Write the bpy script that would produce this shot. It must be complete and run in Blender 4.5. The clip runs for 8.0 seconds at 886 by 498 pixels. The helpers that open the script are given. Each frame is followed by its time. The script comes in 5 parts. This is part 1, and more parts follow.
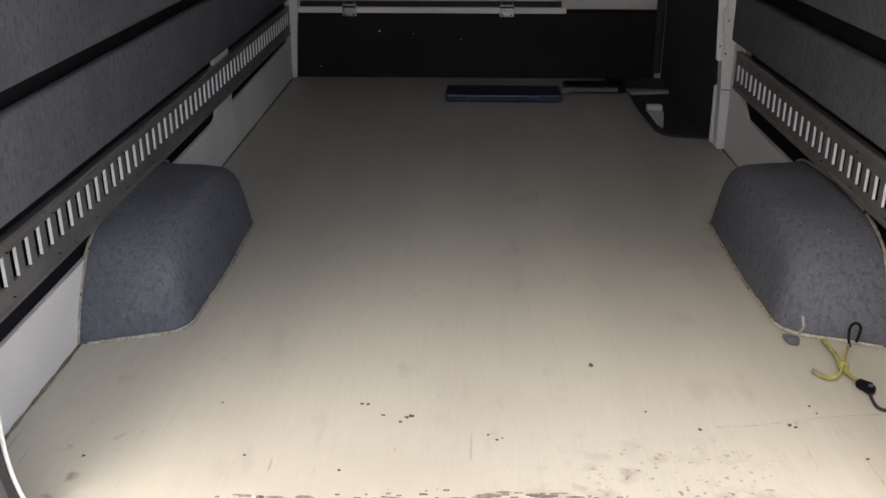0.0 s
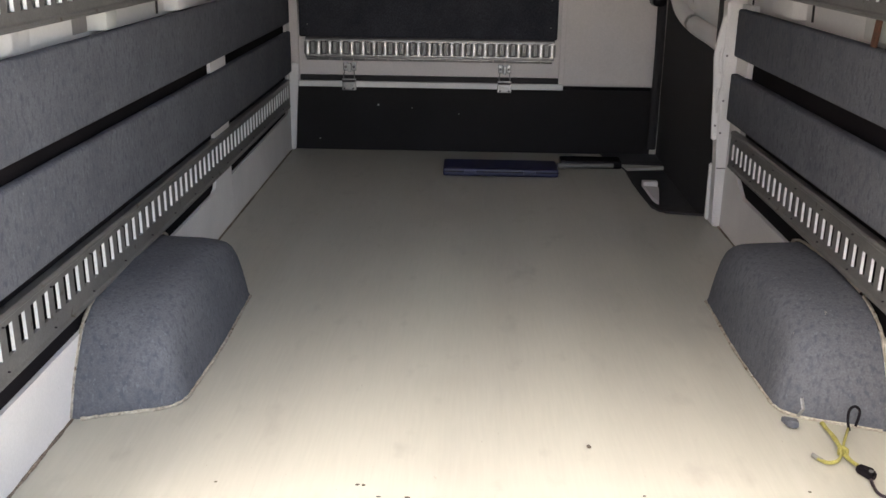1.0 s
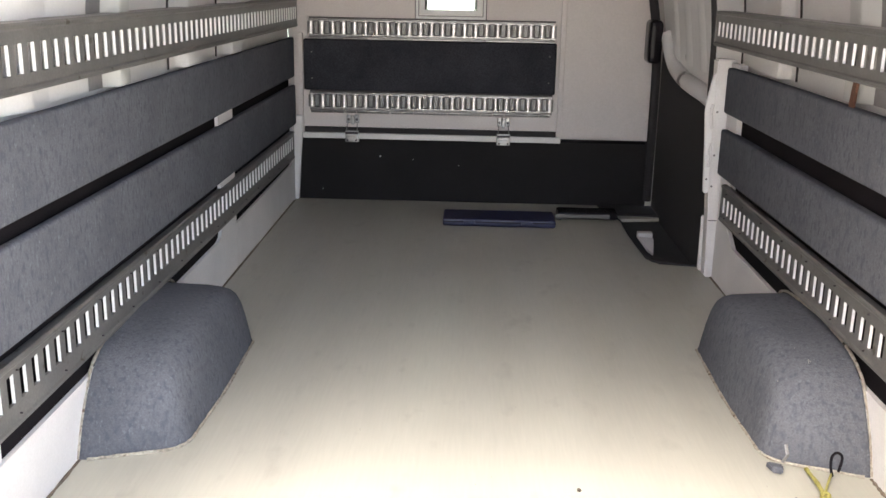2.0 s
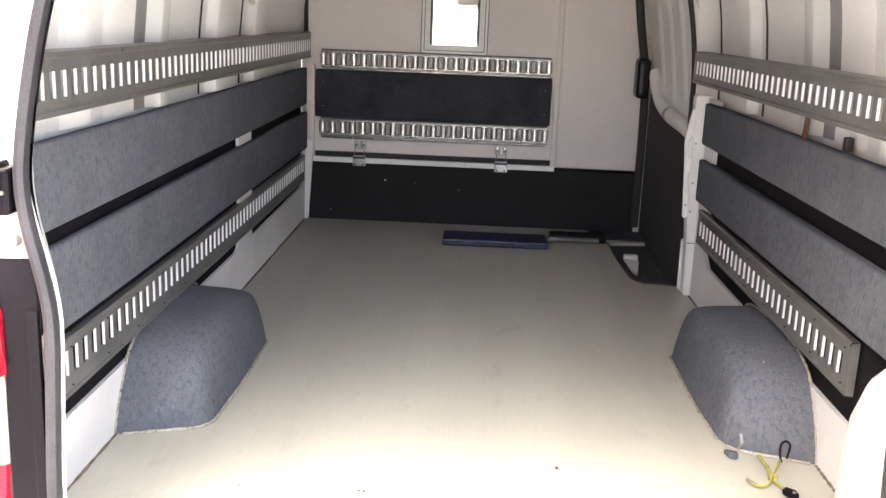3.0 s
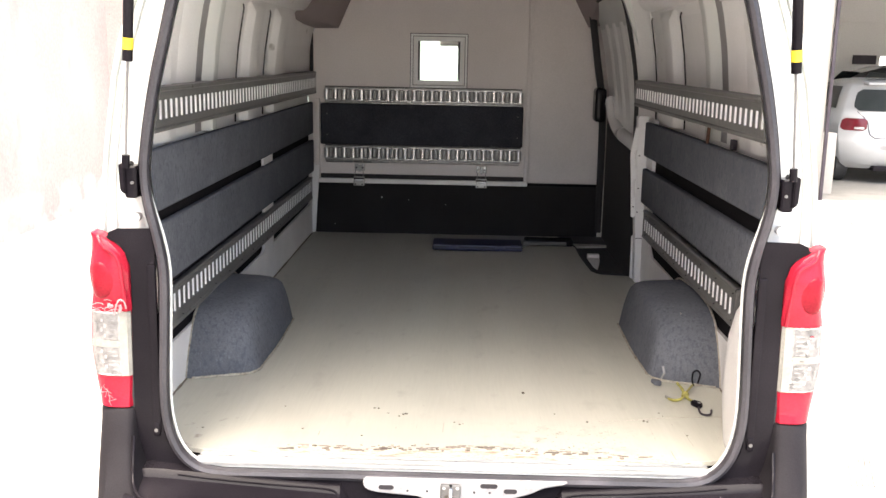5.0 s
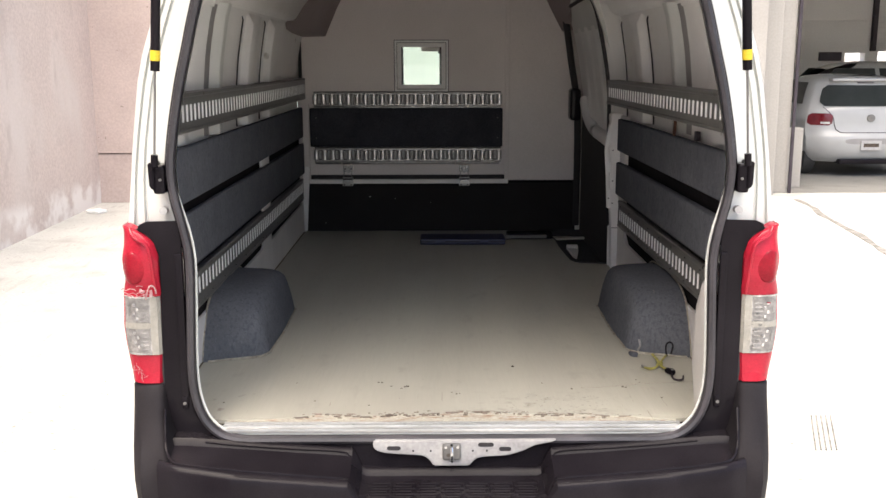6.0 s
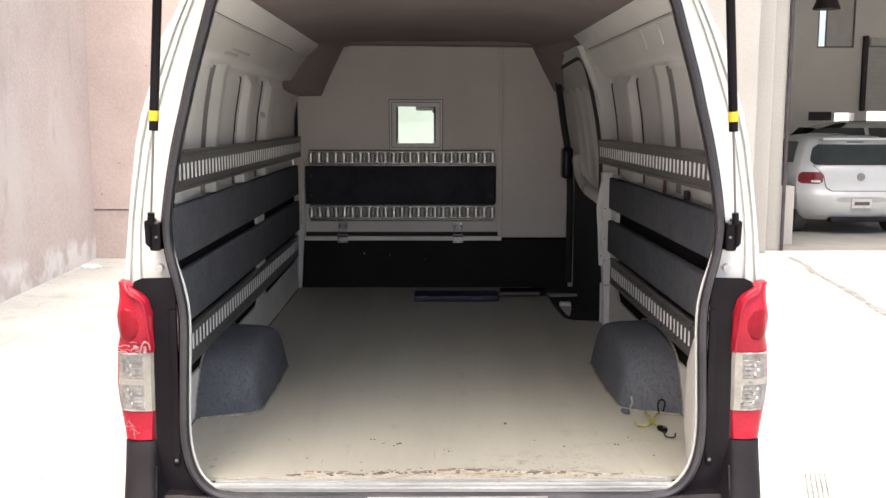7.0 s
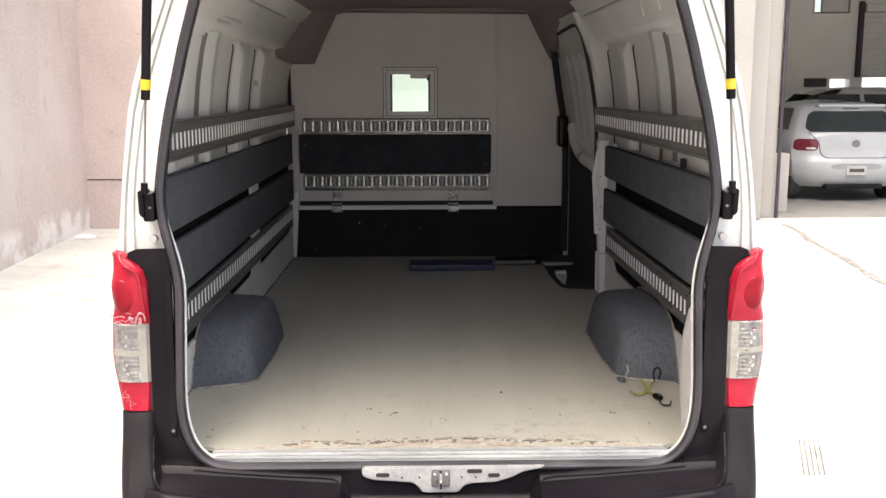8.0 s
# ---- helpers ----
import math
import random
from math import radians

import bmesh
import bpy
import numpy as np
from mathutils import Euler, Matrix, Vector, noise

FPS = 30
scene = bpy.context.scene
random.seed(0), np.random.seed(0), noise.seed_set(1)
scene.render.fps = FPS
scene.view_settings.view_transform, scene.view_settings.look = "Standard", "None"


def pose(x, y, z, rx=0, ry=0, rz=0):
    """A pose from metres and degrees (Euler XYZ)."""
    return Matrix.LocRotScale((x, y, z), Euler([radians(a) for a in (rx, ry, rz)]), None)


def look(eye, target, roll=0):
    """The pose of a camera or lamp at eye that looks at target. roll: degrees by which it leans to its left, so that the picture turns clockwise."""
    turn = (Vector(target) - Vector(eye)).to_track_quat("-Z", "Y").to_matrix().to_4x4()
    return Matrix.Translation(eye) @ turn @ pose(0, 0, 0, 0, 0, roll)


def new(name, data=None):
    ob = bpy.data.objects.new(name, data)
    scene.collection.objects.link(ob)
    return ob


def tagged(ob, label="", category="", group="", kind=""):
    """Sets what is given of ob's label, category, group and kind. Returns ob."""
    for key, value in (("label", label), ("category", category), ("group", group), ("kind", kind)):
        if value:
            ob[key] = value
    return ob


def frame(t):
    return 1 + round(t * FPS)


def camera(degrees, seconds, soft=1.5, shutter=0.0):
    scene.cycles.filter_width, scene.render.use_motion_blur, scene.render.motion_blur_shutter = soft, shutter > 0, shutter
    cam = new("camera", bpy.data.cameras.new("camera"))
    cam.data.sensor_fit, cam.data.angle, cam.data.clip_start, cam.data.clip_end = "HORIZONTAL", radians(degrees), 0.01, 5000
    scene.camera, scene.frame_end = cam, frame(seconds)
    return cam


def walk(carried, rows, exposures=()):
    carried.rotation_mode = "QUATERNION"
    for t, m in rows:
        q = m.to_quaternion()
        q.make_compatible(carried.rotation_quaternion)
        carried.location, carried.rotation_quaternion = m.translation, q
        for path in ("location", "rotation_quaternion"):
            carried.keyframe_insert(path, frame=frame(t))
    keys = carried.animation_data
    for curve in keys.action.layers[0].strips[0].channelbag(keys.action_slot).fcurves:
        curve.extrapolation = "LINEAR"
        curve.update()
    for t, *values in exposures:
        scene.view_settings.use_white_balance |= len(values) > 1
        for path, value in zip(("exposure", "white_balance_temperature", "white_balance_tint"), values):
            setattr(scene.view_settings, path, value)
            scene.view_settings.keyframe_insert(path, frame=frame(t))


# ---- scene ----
cam = camera(49.6, 8.0)
PATH = [
    (0, (-0.033, -1.254, 1.62), (-0.088, 0.593, 0.855), 0.0),
    (0.5, (-0.034, -1.244, 1.631), (-0.082, 0.629, 0.931), 0.1),
    (1, (-0.042, -1.248, 1.641), (-0.087, 0.648, 1.008), 0.8),
    (1.5, (-0.039, -1.256, 1.653), (-0.087, 0.658, 1.074), 0.9),
    (1.7, (-0.035, -1.274, 1.659), (-0.087, 0.646, 1.103), 0.8),
    (2.8, (-0.013, -1.558, 1.680), (-0.065, 0.378, 1.181), 2.5),
    (3, (-0.013, -1.622, 1.68), (-0.068, 0.321, 1.209), 2.3),
    (3.2, (-0.012, -1.698, 1.683), (-0.071, 0.253, 1.245), 1.3),
    (3.5, (-0.026, -1.818, 1.678), (-0.072, 0.139, 1.271), 0.4),
    (4, (-0.023, -2.013, 1.68), (-0.056, -0.05, 1.296), 0.4),
    (4.2, (-0.010, -2.090, 1.690), (-0.042, -0.127, 1.306), 0.7),
    (4.5, (0.004, -2.206, 1.674), (-0.027, -0.239, 1.316), 1.4),
    (4.7, (0.014, -2.280, 1.680), (-0.020, -0.320, 1.284), 1.3),
    (5.8, (-0.027, -2.648, 1.687), (-0.032, -0.687, 1.296), 0.0),
    (6, (-0.037, -2.685, 1.683), (-0.027, -0.722, 1.298), -0.1),
    (6.2, (-0.030, -2.697, 1.693), (-0.031, -0.728, 1.339), -0.3),
    (6.5, (-0.035, -2.709, 1.693), (-0.05, -0.731, 1.4), -0.1),
    (7, (-0.031, -2.715, 1.691), (-0.01, -0.734, 1.422), 0.1),
    (7.2, (-0.027, -2.713, 1.698), (0.010, -0.734, 1.411), 0.0),
    (7.5, (-0.031, -2.708, 1.691), (0.021, -0.732, 1.389), 0.1),
    (7.7, (-0.030, -2.713, 1.698), (0.016, -0.739, 1.379), 0.0),
    (8, (-0.034, -2.702, 1.692), (-0.002, -0.731, 1.358), -0.1),
]
EXPOSURES = [(t, stops + 0.17, 6850, 11) for t, stops in ((0, 1.68), (0.5, 2.10), (1.0, 2.50), (1.7, 2.96), (3, 3.12), (4, 2.99), (4.7, 2.70), (5.8, 1.42), (6.5, 1.46), (8.0, 1.49))]
walk(cam, [(t, look(eye, target, roll)) for t, eye, target, roll in PATH], EXPOSURES)

# ---- light: bright overcast yard ----
world = bpy.data.worlds.new("sky")
scene.world = world
world.use_nodes = True
wn = world.node_tree.nodes
sky = wn.new("ShaderNodeTexSky")
sky.sky_type = "NISHITA"
sky.sun_disc = False
sky.sun_elevation = radians(70)
sky.sun_rotation = radians(205)
sky.air_density, sky.dust_density, sky.ozone_density = 1.0, 4.0, 1.0
wn["Background"].inputs[1].default_value = 0.15
world.node_tree.links.new(sky.outputs[0], wn["Background"].inputs[0])
sun = new("sun", bpy.data.lights.new("sun", "SUN"))
sun.data.energy = 3.0
sun.data.angle = radians(70)
sun.data.color = (1.0, 0.93, 0.84)
sun.matrix_world = look((-2.2, -4.8, 14.2), (0, 0, 0))

# ---- materials ----
def material(name, c1, c2, rough=0.6, metal=0.0, scale=4.0, fine=90.0, fine_amt=0.2, bump=0.1, stretch=(1, 1, 1), spec=0.5, spread=(0.35, 0.65), dist=0.002):
    """Two colours mixed by a broad noise, darkened by a fine one, with fine relief."""
    m = bpy.data.materials.new(name)
    m.use_nodes = True
    n, l = m.node_tree.nodes, m.node_tree.links
    b = n["Principled BSDF"]
    co = n.new("ShaderNodeTexCoord")
    mp = n.new("ShaderNodeMapping")
    mp.inputs["Scale"].default_value = stretch
    l.new(co.outputs["Object"], mp.inputs[0])
    t1 = n.new("ShaderNodeTexNoise")
    t1.inputs["Scale"].default_value, t1.inputs["Detail"].default_value = scale, 5
    t2 = n.new("ShaderNodeTexNoise")
    t2.inputs["Scale"].default_value, t2.inputs["Detail"].default_value = fine, 3
    l.new(mp.outputs[0], t1.inputs["Vector"]), l.new(mp.outputs[0], t2.inputs["Vector"])
    r = n.new("ShaderNodeMapRange")
    r.inputs[1].default_value, r.inputs[2].default_value = spread
    l.new(t1.outputs[0], r.inputs[0])
    mx = n.new("ShaderNodeMix")
    mx.data_type = "RGBA"
    mx.inputs[6].default_value, mx.inputs[7].default_value = (*c1, 1), (*c2, 1)
    l.new(r.outputs[0], mx.inputs[0])
    r2 = n.new("ShaderNodeMapRange")
    r2.inputs[1].default_value, r2.inputs[2].default_value = 0.3, 0.7
    r2.inputs[3].default_value, r2.inputs[4].default_value = 1 - fine_amt, 1 + fine_amt
    l.new(t2.outputs[0], r2.inputs[0])
    mu = n.new("ShaderNodeVectorMath")
    mu.operation = "SCALE"
    l.new(mx.outputs[2], mu.inputs[0]), l.new(r2.outputs[0], mu.inputs["Scale"])
    l.new(mu.outputs[0], b.inputs["Base Color"])
    r3 = n.new("ShaderNodeMapRange")
    r3.inputs[3].default_value, r3.inputs[4].default_value = max(0.02, rough - 0.08), min(1.0, rough + 0.08)
    l.new(t1.outputs[0], r3.inputs[0]), l.new(r3.outputs[0], b.inputs["Roughness"])
    b.inputs["Metallic"].default_value = metal
    b.inputs["Specular IOR Level"].default_value = spec
    if bump:
        bp = n.new("ShaderNodeBump")
        bp.inputs["Strength"].default_value, bp.inputs["Distance"].default_value = bump, dist
        l.new(t2.outputs[0], bp.inputs["Height"]), l.new(bp.outputs[0], b.inputs["Normal"])
    return m


def spots(m, colour, scale, cut, stretch=(1, 1, 1), soft=0.03, area=None):
    """Adds stains to a material: islands of another colour where a noise passes a threshold; area = (axis, from, to) keeps them to a stretch of the surface."""
    n, l = m.node_tree.nodes, m.node_tree.links
    b = n["Principled BSDF"]
    old = b.inputs["Base Color"].links[0].from_socket
    co = n.new("ShaderNodeTexCoord")
    mp = n.new("ShaderNodeMapping")
    mp.inputs["Scale"].default_value = stretch
    mp.inputs["Location"].default_value = (scale * 0.37, cut * 11, 0.4)
    l.new(co.outputs["Object"], mp.inputs[0])
    t = n.new("ShaderNodeTexNoise")
    t.inputs["Scale"].default_value, t.inputs["Detail"].default_value = scale, 4
    l.new(mp.outputs[0], t.inputs["Vector"])
    r = n.new("ShaderNodeMapRange")
    r.inputs[1].default_value, r.inputs[2].default_value = cut, cut + soft
    l.new(t.outputs[0], r.inputs[0])
    fac = r.outputs[0]
    for axis, lo, hi in area or ():
        sp = n.new("ShaderNodeSeparateXYZ")
        l.new(co.outputs["Object"], sp.inputs[0])
        a = n.new("ShaderNodeMapRange")
        a.inputs[1].default_value, a.inputs[2].default_value = lo, hi
        a.interpolation_type = "SMOOTHSTEP"
        l.new(sp.outputs["XYZ".index(axis)], a.inputs[0])
        k = n.new("ShaderNodeMath")
        k.operation = "MULTIPLY"
        l.new(fac, k.inputs[0]), l.new(a.outputs[0], k.inputs[1])
        fac = k.outputs[0]
    mx = n.new("ShaderNodeMix")
    mx.data_type = "RGBA"
    mx.inputs[7].default_value = (*colour, 1)
    l.new(fac, mx.inputs[0]), l.new(old, mx.inputs[6]), l.new(mx.outputs[2], b.inputs["Base Color"])
    return m


def glass(name, tint=(1, 1, 1), rough=0.02):
    m = bpy.data.materials.new(name)
    m.use_nodes = True
    b = m.node_tree.nodes["Principled BSDF"]
    b.inputs["Base Color"].default_value = (*tint, 1)
    b.inputs["Roughness"].default_value = rough
    b.inputs["Transmission Weight"].default_value = 1.0
    b.inputs["IOR"].default_value = 1.45
    return m


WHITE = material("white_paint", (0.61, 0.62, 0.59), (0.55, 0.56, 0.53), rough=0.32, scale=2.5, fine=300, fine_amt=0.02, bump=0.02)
INNER = spots(material("inner_white_paint", (0.83, 0.82, 0.80), (0.76, 0.75, 0.73), rough=0.33, scale=3, fine=160, fine_amt=0.03, bump=0.03), (0.42, 0.40, 0.37), 14, 0.70, soft=0.08)
KICK = spots(material("kick_white_paint", (0.78, 0.76, 0.74), (0.70, 0.68, 0.665), rough=0.45, scale=4, fine=200, fine_amt=0.04, bump=0.03), (0.45, 0.42, 0.40), 40, 0.74, soft=0.06)
BOARDW = spots(material("partition_paint", (0.685, 0.632, 0.608), (0.625, 0.576, 0.555), rough=0.6, scale=2, fine=120, fine_amt=0.04, bump=0.05), (0.42, 0.39, 0.36), 30, 0.75, soft=0.04)
BLACKP = material("black_plastic", (0.0085, 0.007, 0.009), (0.014, 0.012, 0.0145), rough=0.17, scale=6, fine=300, fine_amt=0.2, bump=0.04, spec=0.08)
BUMPM = material("matt_black_bumper", (0.014, 0.012, 0.0135), (0.020, 0.018, 0.020), rough=0.6, scale=5, fine=400, fine_amt=0.2, bump=0.1, spec=0.07)
BLACKM = material("black_lining", (0.019, 0.017, 0.0185), (0.027, 0.024, 0.026), rough=0.8, scale=5, fine=300, fine_amt=0.2, bump=0.1)
FELT = material("black_felt", (0.010, 0.009, 0.010), (0.015, 0.013, 0.0145), rough=0.95, scale=5, fine=300, fine_amt=0.2, bump=0.1, spec=0.06)
RUBBER = spots(material("rubber_seal", (0.030, 0.028, 0.032), (0.050, 0.046, 0.051), rough=0.42, scale=7, fine=200, fine_amt=0.15, bump=0.08, spec=0.4), (0.085, 0.076, 0.084), 9, 0.56, stretch=(0.5, 1, 1), soft=0.16, area=(("Z", 0.72, 0.66),))
CARPET = material("grey_carpet", (0.103, 0.108, 0.123), (0.128, 0.133, 0.149), rough=0.97, scale=7, fine=230, fine_amt=0.13, bump=0.35, spec=0.08, dist=0.004)
spots(CARPET, (0.084, 0.090, 0.106), 85, 0.50, stretch=(1, 1, 0.55), soft=0.18)
spots(CARPET, (0.150, 0.158, 0.176), 120, 0.60, stretch=(1, 1, 0.5), soft=0.12)
spots(CARPET, (0.080, 0.086, 0.102), 190, 0.60, stretch=(1, 1, 0.6), soft=0.12)
spots(CARPET, (0.20, 0.21, 0.23), 60, 0.72, stretch=(1, 1, 0.6), soft=0.05)
CARPETD = material("dark_carpet", (0.030, 0.031, 0.038), (0.045, 0.046, 0.055), rough=0.97, scale=9, fine=260, fine_amt=0.4, bump=0.8, spec=0.1)
RAIL = spots(material("rail_grey_steel", (0.15, 0.145, 0.14), (0.20, 0.195, 0.185), rough=0.42, metal=0.35, scale=9, fine=180, fine_amt=0.1, bump=0.06), (0.09, 0.075, 0.06), 28, 0.66, soft=0.05)
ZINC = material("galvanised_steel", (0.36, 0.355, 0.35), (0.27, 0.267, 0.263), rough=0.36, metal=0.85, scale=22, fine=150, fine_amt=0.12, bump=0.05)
# lighter copy of the zinc that carries the shine of folds and lip
SHINEZ = material("zinc_with_shine", (0.58, 0.565, 0.56), (0.40, 0.39, 0.385), rough=0.36, metal=0.9, scale=16, fine=120, fine_amt=0.12, bump=0.08)
ALU = material("dented_aluminium", (0.54, 0.54, 0.53), (0.38, 0.38, 0.37), rough=0.32, metal=0.6, scale=12, fine=140, fine_amt=0.12, bump=0.15, stretch=(0.4, 2, 2))
SLOTW = material("slot_backing", (0.80, 0.80, 0.79), (0.72, 0.72, 0.71), rough=0.5, scale=30, fine=200, fine_amt=0.06, bump=0.02)
TAUPE = material("headliner", (0.285, 0.237, 0.232), (0.325, 0.273, 0.267), rough=0.9, scale=3, fine=400, fine_amt=0.15, bump=0.3, spec=0.2)
SEALANT = spots(material("sealant_edge", (0.40, 0.37, 0.31), (0.27, 0.235, 0.19), rough=0.7, scale=25, fine=160, fine_amt=0.3, bump=0.4), (0.12, 0.08, 0.05), 45, 0.62, soft=0.06)
WOOD = material("worn_plywood_edge", (0.22, 0.185, 0.15), (0.10, 0.08, 0.065), rough=0.9, scale=18, fine=150, fine_amt=0.4, bump=0.8, stretch=(1, 5, 1))
BARK = material("reddish_ply", (0.25, 0.19, 0.16), (0.17, 0.13, 0.11), rough=0.9, scale=30, fine=200, fine_amt=0.3, bump=0.5)
FLOOR = material("painted_plywood", (0.412, 0.402, 0.344), (0.382, 0.370, 0.317), rough=0.40, scale=1.2, fine=26, fine_amt=0.03, bump=0.05, stretch=(5.0, 0.35, 1), spread=(0.3, 0.7))
spots(FLOOR, (0.33, 0.308, 0.262), 1.5, 0.56, soft=0.35)
spots(FLOOR, (0.335, 0.315, 0.272), 7, 0.66, stretch=(3.2, 0.16, 1), soft=0.20)
spots(FLOOR, (0.325, 0.303, 0.262), 10, 0.60, stretch=(1.4, 0.7, 1), soft=0.22)
spots(FLOOR, (0.285, 0.262, 0.225), 40, 0.72, stretch=(1.8, 0.5, 1), soft=0.08)
spots(FLOOR, (0.42, 0.41, 0.36), 9, 0.64, stretch=(4.0, 0.14, 1), soft=0.20)
spots(FLOOR, (0.22, 0.185, 0.155), 22, 0.62, soft=0.10, area=(("Y", 0.30, 0.12), ("X", -0.55, -0.66), ("X", -0.86, -0.76)))
spots(FLOOR, (0.25, 0.22, 0.19), 55, 0.765, stretch=(1, 0.55, 1), soft=0.04)
spots(FLOOR, (0.25, 0.215, 0.175), 40, 0.665, stretch=(2.6, 0.14, 1), soft=0.05, area=(("Y", 0.40, 0.02),))
spots(FLOOR, (0.275, 0.25, 0.21), 20, 0.52, soft=0.18, area=(("Y", 0.30, 0.05), ("X", 0.0, 0.18), ("X", 0.58, 0.42)))
spots(FLOOR, (0.17, 0.15, 0.125), 85, 0.62, soft=0.05, area=(("Y", 0.27, 0.08), ("X", 0.10, 0.24), ("X", 0.56, 0.40)))
spots(FLOOR, (0.24, 0.22, 0.19), 62, 0.72, (1.3, 0.45, 1), soft=0.05, area=(("Y", 0.75, 0.25),))
WOODP = spots(material("chipped_paint_edge", (0.40, 0.38, 0.32), (0.35, 0.32, 0.265), rough=0.8, scale=20, fine=140, fine_amt=0.2, bump=0.5), (0.24, 0.15, 0.10), 70, 0.56, stretch=(0.35, 1.4, 1), soft=0.10)
BACKDROP = material("pale_backdrop_paint", (0.34, 0.405, 0.365), (0.31, 0.37, 0.335), rough=0.6, scale=2, fine=60, fine_amt=0.04, bump=0.05)
BLUE = material("blue_plastic", (0.008, 0.009, 0.042), (0.012, 0.014, 0.058), rough=0.4, scale=8, fine=200, fine_amt=0.1, bump=0.05)
YELLOW = material("yellow_webbing", (0.36, 0.33, 0.09), (0.24, 0.215, 0.06), rough=0.8, scale=40, fine=350, fine_amt=0.35, bump=0.6)
BANDY = material("yellow_band", (0.75, 0.55, 0.03), (0.65, 0.48, 0.03), rough=0.5, scale=30, fine=200, fine_amt=0.1, bump=0)
REDL = material("red_lens", (0.37, 0.016, 0.034), (0.30, 0.012, 0.026), rough=0.12, scale=12, fine=220, fine_amt=0.12, bump=0.04, spec=0.25)
REDD = material("red_lens_deep", (0.20, 0.008, 0.016), (0.27, 0.011, 0.022), rough=0.22, scale=14, fine=220, fine_amt=0.15, bump=0.05, spec=0.15)
CLEARL = material("clear_lens", (0.58, 0.56, 0.53), (0.42, 0.41, 0.39), rough=0.15, scale=26, fine=120, fine_amt=0.16, bump=0.12)
REFLECT = material("lamp_reflector", (0.52, 0.51, 0.50), (0.26, 0.255, 0.25), rough=0.2, metal=0.6, scale=40, fine=150, fine_amt=0.2, bump=0.1)
TAPE = material("white_tape", (0.46, 0.34, 0.34), (0.38, 0.15, 0.165), rough=0.5, scale=30, fine=150, fine_amt=0.1, bump=0.3)
CONCRETE = spots(material("yard_concrete", (0.43, 0.422, 0.392), (0.365, 0.358, 0.333), rough=0.85, scale=1.1, fine=45, fine_amt=0.10, bump=0.25), (0.29, 0.282, 0.26), 2.3, 0.55, soft=0.22)
spots(CONCRETE, (0.19, 0.182, 0.168), 26, 0.68, soft=0.05)
spots(CONCRETE, (0.32, 0.312, 0.288), 6, 0.58, stretch=(2.2, 0.5, 1), soft=0.15)
WALLC = spots(material("stained_render", (0.51, 0.425, 0.395), (0.445, 0.368, 0.342), rough=0.9, scale=0.9, fine=30, fine_amt=0.10, bump=0.3), (0.55, 0.49, 0.465), 1.3, 0.55, stretch=(1, 1, 0.5), soft=0.25)
spots(WALLC, (0.40, 0.335, 0.31), 3.0, 0.62, stretch=(1, 1, 0.45), soft=0.14)
spots(WALLC, (0.66, 0.61, 0.585), 3.4, 0.42, soft=0.14, area=(("Z", 0.40, 0.22),))
PANELC = spots(material("cast_wall_panel", (0.49, 0.40, 0.365), (0.42, 0.34, 0.31), rough=0.9, scale=1.4, fine=40, fine_amt=0.08, bump=0.25), (0.24, 0.20, 0.18), 22, 0.70, soft=0.05)
BUILD = material("building_render", (0.315, 0.30, 0.278), (0.275, 0.262, 0.243), rough=0.85, scale=0.8, fine=40, fine_amt=0.06, bump=0.15)
BUILDIN = material("bay_wall_paint", (0.84, 0.82, 0.795), (0.78, 0.76, 0.735), rough=0.8, scale=0.7, fine=40, fine_amt=0.06, bump=0.1)
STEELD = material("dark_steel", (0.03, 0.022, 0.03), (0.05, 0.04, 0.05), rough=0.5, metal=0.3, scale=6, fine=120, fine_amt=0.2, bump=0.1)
CARW = material("car_white_paint", (0.40, 0.40, 0.395), (0.365, 0.365, 0.36), rough=0.22, scale=3, fine=300, fine_amt=0.02, bump=0)
CARG = material("tinted_glass", (0.025, 0.03, 0.03), (0.04, 0.045, 0.045), rough=0.05, scale=2, fine=50, fine_amt=0.05, bump=0)
TYRE = material("tyre_rubber", (0.022, 0.022, 0.023), (0.035, 0.034, 0.034), rough=0.85, scale=12, fine=160, fine_amt=0.2, bump=0.3)
SHUTTER = material("roller_shutter_paint", (0.64, 0.63, 0.61), (0.57, 0.56, 0.545), rough=0.6, scale=4, fine=90, fine_amt=0.08, bump=0.05)
CHROME = material("bright_steel", (0.72, 0.72, 0.72), (0.6, 0.6, 0.6), rough=0.18, metal=1.0, scale=20, fine=120, fine_amt=0.05, bump=0)
DIRT = material("dark_debris", (0.04, 0.03, 0.025), (0.10, 0.08, 0.06), rough=0.9, scale=60, fine=300, fine_amt=0.3, bump=0.3)
PAPER = material("white_litter", (0.75, 0.75, 0.74), (0.62, 0.62, 0.6), rough=0.8, scale=30, fine=200, fine_amt=0.1, bump=0.2)
LATCHP = material("scuffed_latch_panel", (0.42, 0.41, 0.40), (0.30, 0.29, 0.29), rough=0.5, scale=14, fine=120, fine_amt=0.12, bump=0.1)
SLOTG = material("slot_grey", (0.27, 0.265, 0.255), (0.21, 0.205, 0.20), rough=0.45, metal=0.4, scale=30, fine=150, fine_amt=0.1, bump=0.05)
GAPG = material("shaded_channel", (0.20, 0.185, 0.185), (0.16, 0.15, 0.15), rough=0.7, scale=8, fine=120, fine_amt=0.1, bump=0.05)
LAMPGREY = material("clear_lens_grey", (0.25, 0.24, 0.23), (0.15, 0.145, 0.14), rough=0.10, scale=40, fine=140, fine_amt=0.2, bump=0.1)
